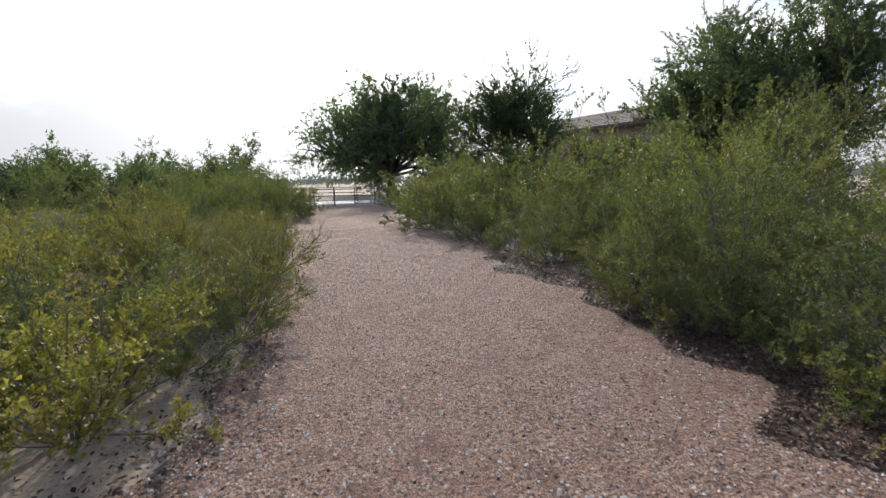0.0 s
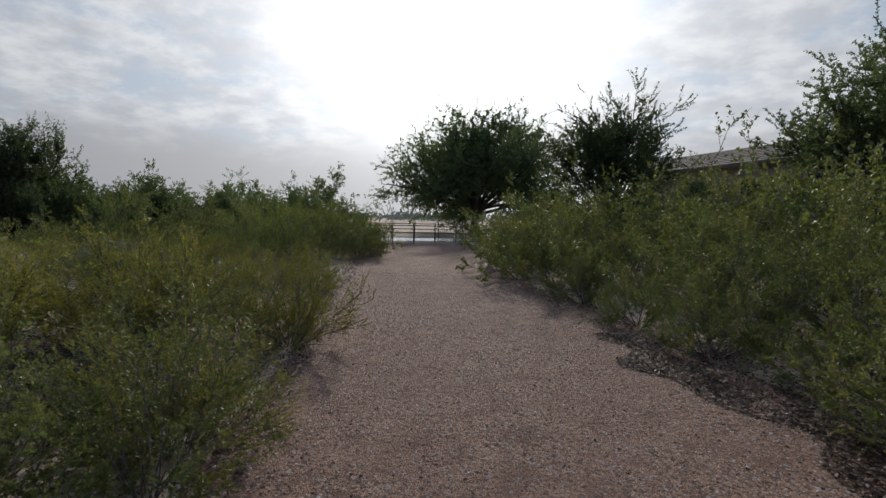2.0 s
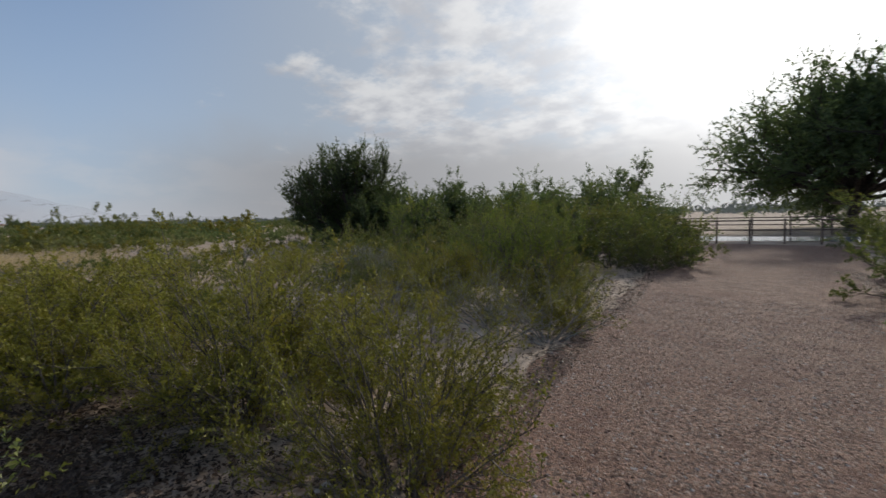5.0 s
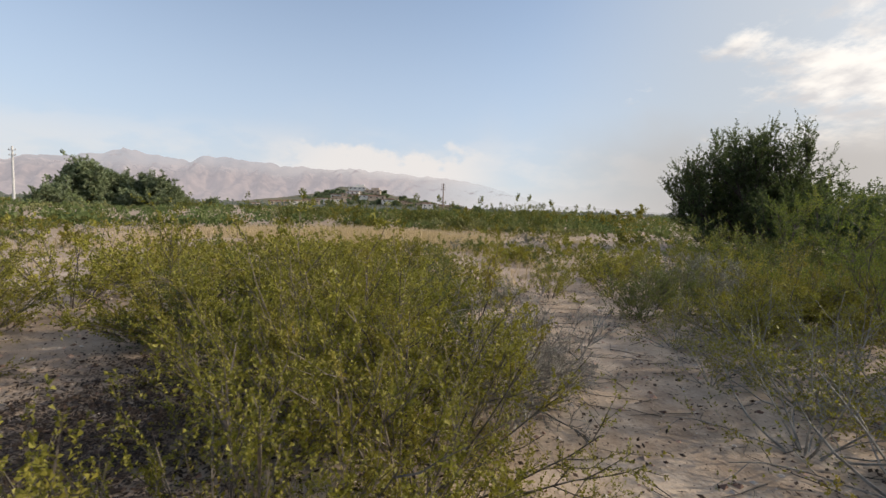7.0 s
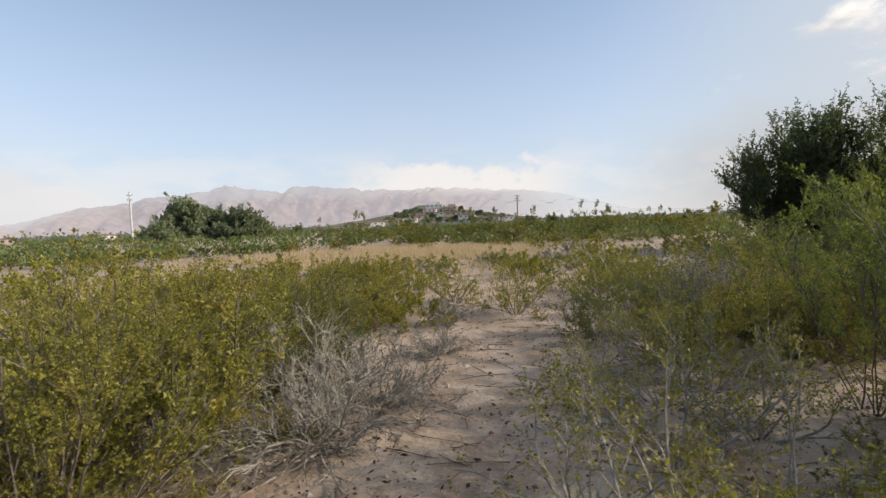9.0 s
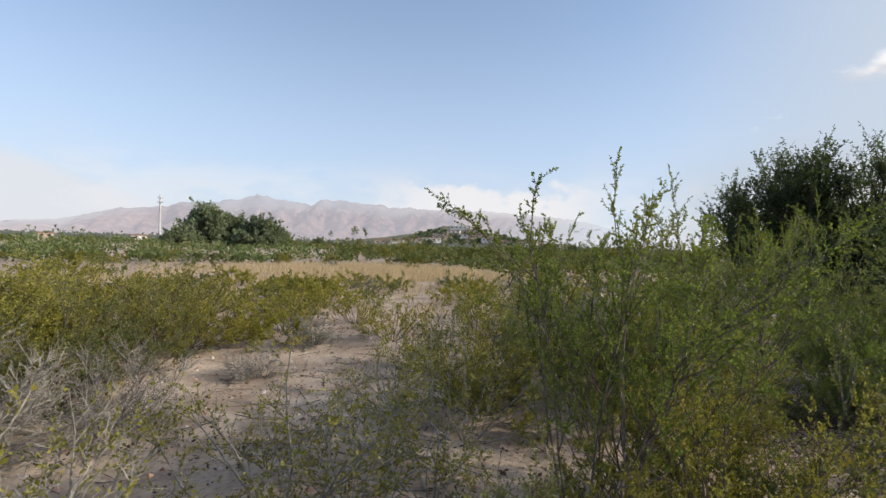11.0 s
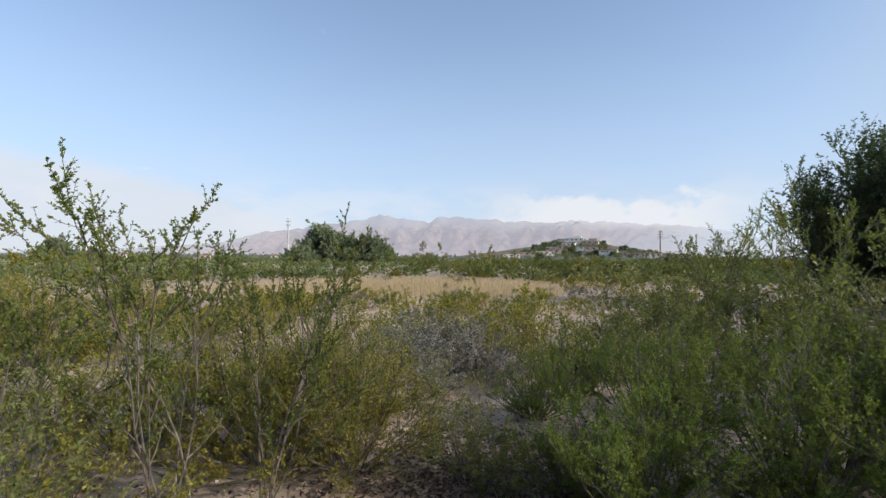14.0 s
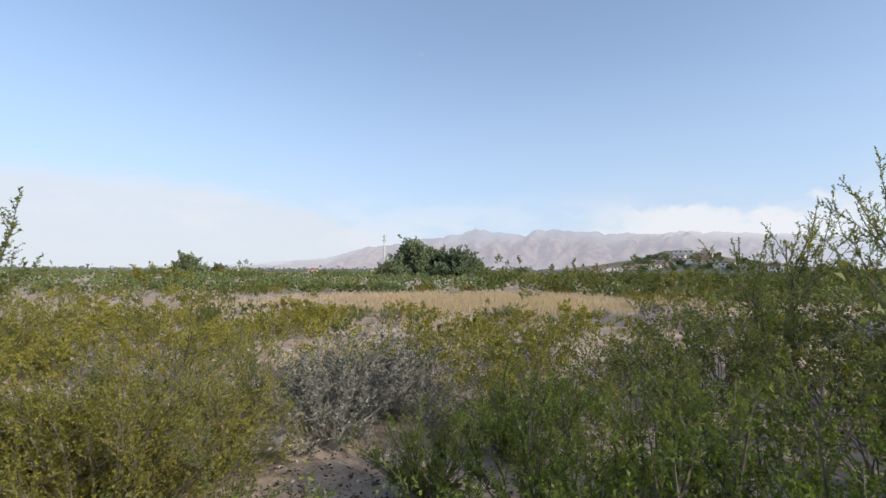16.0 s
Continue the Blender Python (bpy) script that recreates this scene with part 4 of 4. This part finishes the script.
# right of the path
for x, y, s in ((3.0, 3.1, 0.9), (3.0, 4.0, 0.95), (2.85, 4.75, 1.0), (2.4, 5.6, 0.95), (2.55, 4.7, 0.85), (2.75, 7.4, 0.95), (2.0, 8.7, 0.95), (1.5, 10.2, 1.0), (3.6, 5.6, 1.2)):
    plant(green_a, x, y, s)
for x, y, s in ((3.7, 3.6, 1.15), (2.9, 6.1, 1.15), (3.5, 7.0, 1.25), (2.8, 9.0, 1.2), (0.95, 12.0, 1.0)):
    plant(green_b, x, y, s)
for x, y, s in ((3.0, 2.55, 0.7), (3.5, 2.2, 0.8), (4.4, 2.6, 1.2)):
    plant(olive_a, x, y, s)
for x, y, s in ((4.6, 4.7, 1.05), (4.3, 6.3, 1.1), (5.2, 8.2, 1.25), (4.1, 9.6, 1.15), (2.7, 11.0, 1.0), (3.7, 12.6, 1.15), (6.4, 5.6, 1.3), (6.8, 9.6, 1.4)):
    plant(back_c, x, y, s)
for x, y, s in ((2.0, 13.2, 1.35), (0.6, 13.8, 1.15), (-0.2, 15.2, 1.1), (1.1, 15.4, 1.4), (-0.6, 17.0, 1.1), (2.8, 15.6, 1.7), (0.9, 17.6, 1.5), (-0.9, 19.2, 1.15),
                (0.7, 20.0, 1.6), (-1.2, 22.0, 1.25), (1.2, 23.0, 1.8), (-1.6, 25.4, 1.3), (-2.0, 28.6, 1.3), (5.4, 12.0, 1.9), (5.4, 15.4, 2.0), (3.0, 18.6, 1.8), (5.0, 20.5, 2.1), (7.6, 16.5, 2.2), (8.4, 20.0, 2.3)):
    plant(back_a, x, y, s)
# far end of the left side
for x, y, s in ((-6.0, 20.30, 1.0), (-7.4, 19.30, 1.3), (-7.6, 21.10, 1.25), (-8.9, 19.50, 1.25), (-7.0, 21.6, 1.1), (-7.6, 22.4, 1.1), (-9.4, 21.70, 1.35), (-8.6, 24.4, 1.1), (-10.2, 23.6, 1.4), (-11.0, 26.6, 1.5), (-9.9, 27.2, 1.1), (-11.3, 20.50, 1.3), (-12.6, 22.6, 1.5), (-13.4, 25.2, 1.7), (-15.6, 22.4, 1.4), (-14.2, 20.30, 1.2), (-11.0, 18.30, 1.0), (-12.6, 19.30, 1.1), (-12.3, 17.40, 0.75), (-13.5, 15.90, 0.75), (-14.4, 17.10, 0.85), (-15.4, 15.80, 0.8), (-16.4, 17.00, 0.9), (-14.0, 18.40, 0.9), (-15.9, 18.40, 0.95), (-17.4, 16.00, 0.85), (-12.3, 15.60, 0.65), (-11.9, 18.40, 0.95)):
    plant(back_a, x, y, s)
for x, y, s in ((-9.4, 4.6, 1.05), (-9.9, 6.6, 0.85), (-8.0, 3.2, 1.15), (-10.6, 8.2, 0.8), (-8.3, 5.9, 0.9), (-11.4, 5.6, 0.95), (-10.4, 2.8, 1.1), (-11.8, 9.0, 0.75), (-10.3, 10.3, 0.7), (-11.6, 11.70, 0.85), (-12.6, 13.60, 0.8), (-12.0, 14.60, 0.9), (-13.8, 15.10, 0.9), (-13.0, 12.10, 0.9), (-6.4, 1.6, 1.2), (-8.6, 0.6, 1.2), (-5.0, 0.6, 1.2), (-14.6, 13.30, 0.8)):
    plant(back_b, x, y, s)
# open ground beyond
# the last two brooms are added beside the view to throw shade forward
for x, y, s in ((-8.4, 16.10, 1.0), (-8.9, 16.95, 1.25), (-9.6, 16.10, 1.1), (-9.9, 17.30, 1.3), (-9.9, 15.00, 0.75), (-10.8, 16.30, 1.1), (-10.9, 15.10, 0.95), (-8.6, 15.60, 0.6), (-8.3, 18.10, 1.4), (-9.3, 18.20, 1.5)):
    plant(broom, x, y, s)
for x, y, s in ((-5.5, 9.0, 1.25), (-6.3, 9.3, 0.75), (-8.0, 9.5, 0.45)):
    plant(dead, x, y, s)
for x, y, s in ((-10.3, 13.45, 1.1), (-10.95, 12.90, 1.05), (-11.2, 13.80, 1.0), (-9.6, 9.3, 0.55)):
    plant(grey, x, y, s)
for x, y, s in ((-5.4, 11.5, 0.95), (-6.4, 11.7, 0.9), (-7.5, 11.3, 0.7), (-4.2, 11.25, 1.05), (-4.75, 11.0, 0.9), (-6.9, 12.2, 0.85), (-5.0, 12.0, 0.85), (-5.9, 12.2, 0.9), (-7.7, 12.0, 0.85), (-6.0, 11.0, 0.55)):
    plant(wispy, x, y, s)

def far_bushes(name, kind, places, mat, label):
    """Bushes too far off to tell apart: one mesh of the same leafy domes."""
    src = next(c for c in kind.children if c.name.startswith("foliage")).data
    co = np.empty(len(src.vertices) * 3)
    src.vertices.foreach_get("co", co)
    co = co.reshape(-1, 3)
    tris = np.array([tuple(p.vertices) for p in src.polygons])
    verts, faces = [], []
    for k, (x, y, size) in enumerate(places):
        a = 2.4 * k
        turn = np.array(((math.cos(a), -math.sin(a), 0), (math.sin(a), math.cos(a), 0), (0, 0, 1)))
        verts.append(size * co @ turn.T + np.array((x, y, ground_z(x, y) - 0.01)))
        faces.append(tris + k * len(co))
    tagged(put_mesh(name, np.concatenate(verts).tolist(), np.concatenate(faces).tolist(), mat), label, "scrub", kind="stuff")


far_green, far_olive = [], []
fill = random.Random(88)
count = 0
while count < 270:
    d = 10.5 + 38 * fill.random() ** 0.75
    yaw = 44 + 132 * fill.random()
    x, y = polar(yaw, d)
    clear = abs(y - (10.3 - 0.14 * (-7 - x))) < 0.9 and x > -17
    meadow = ((x + 27.5) / 9.5) ** 2 + ((y - 2.5) / 8.5) ** 2 < 1 and fill.random() < 0.94
    close = math.hypot(x + 9.5, y - 13.6) < 4.8 or math.hypot(x + 25.3, y - 22.4) < 3.5
    if clear or meadow or close or x > edge_l(y) - 4.5:
        continue
    pick = fill.random()
    size = 0.5 + 0.5 * fill.random()
    if d > 33:
        (far_green if pick < 0.5 else far_olive).append((x, y, size))
    else:
        plant(mid_a if pick < 0.45 else mid_b if pick < 0.85 else mid_c, x, y, size)
    count += 1


gaps = random.Random(90)
count = 0
while count < 75:
    x, y = -9.0 - 11.0 * gaps.random(), 1.5 + 12.0 * gaps.random()
    if abs(y - (10.3 - 0.14 * (-7 - x))) < 0.75 or math.hypot(x + 9.5, y - 13.6) < 3.6:
        continue
    plant(mid_a if gaps.random() < (0.7 if y > 10 else 0.3) else mid_b, x, y, 0.4 + 0.35 * gaps.random())
    count += 1


far = random.Random(89)
for _ in range(46):
    x, y = polar(60 + 108 * far.random(), 48 + 120 * far.random())
    (far_green if far.random() < 0.6 else far_olive).append((x, y, 1.4 + 1.6 * far.random()))


for _ in range(70):
    x, y = polar(70 + 44 * far.random(), 37 + 55 * far.random())
    (far_green if far.random() < 0.8 else far_olive).append((x, y, 1.3 + 0.8 * far.random()))
far_bushes("green_scrub", mid_a, far_green, LEAF_GREEN, "far green bushes beyond the dry meadow")
far_bushes("olive_scrub", mid_b, far_olive, LEAF_OLIVE, "far olive bushes on the open plain")


for kind, x, y, s in ((olive_a, -7.4, 6.9, 1.0), (olive_b, -8.6, 7.4, 1.1), (green_a, -8.3, 6.0, 0.9), (green_b, -6.7, 5.6, 0.8)):
    plant(kind, x, y, s)


# ---- boulders and fallen twigs ----
def boulder(x, y, s, seed):
    bm = bmesh.new()
    bmesh.ops.create_icosphere(bm, subdivisions=3, radius=s)
    for v in bm.verts:
        k = 1 + 0.28 * noise.fractal(Vector((v.co.x / s, v.co.y / s, v.co.z / s + seed)), 1.0, 2.0, 3)
        v.co = Vector((v.co.x * k, v.co.y * k * 0.8, v.co.z * k * 0.62))
    ob = tagged(part("boulder", bm, ROCK), "pale rounded boulder half sunk in the soil", "rock", "boulders")
    ob.location = (x, y, ground_z(x, y) + s * 0.25)


for i, (x, y, s) in enumerate(((-9.75, 13.45, 0.17), (-9.55, 13.25, 0.09), (-7.0, 6.75, 0.09), (-6.6, 6.4, 0.07), (-6.25, 7.4, 0.06), (-5.2, 7.9, 0.05))):
    boulder(x, y, s, i * 3.7)


def fallen_twigs():
    r = random.Random(93)
    for _ in range(150):
        x, y = -3.4 - 6.5 * r.random(), 8.8 + 3.6 * r.random()
        pl = Plant(r.randrange(10 ** 6))
        a = 6.283 * r.random()
        pts = pl.bend(Vector((0, 0, 0.012)), Vector((math.cos(a), math.sin(a), 0.02)), 0.15 + 0.4 * r.random(), 4, 0.12, 0.0)
        pts = [Vector((p.x, p.y, 0.008 + abs(p.z) * 0.3)) for p in pts]
        pl.stem(pts, 0.0045, 0.002, 4)
        for q in (1, 2, 3):
            if r.random() < 0.6:
                side = pl.bend(pts[q], pl.spread((pts[q] - pts[q - 1]).normalized(), 0.7), 0.05 + 0.15 * r.random(), 3, 0.15, 0.0)
                pl.stem([Vector((p.x, p.y, 0.006 + abs(p.z) * 0.5)) for p in side], 0.003, 0.0015)
        ob = tagged(put_mesh("twig", pl.sv, pl.sf, BARK), "dry fallen twig lying on bare soil", "twig", "fallen twigs")
        ob.location = (x, y, ground_z(x, y))


fallen_twigs()
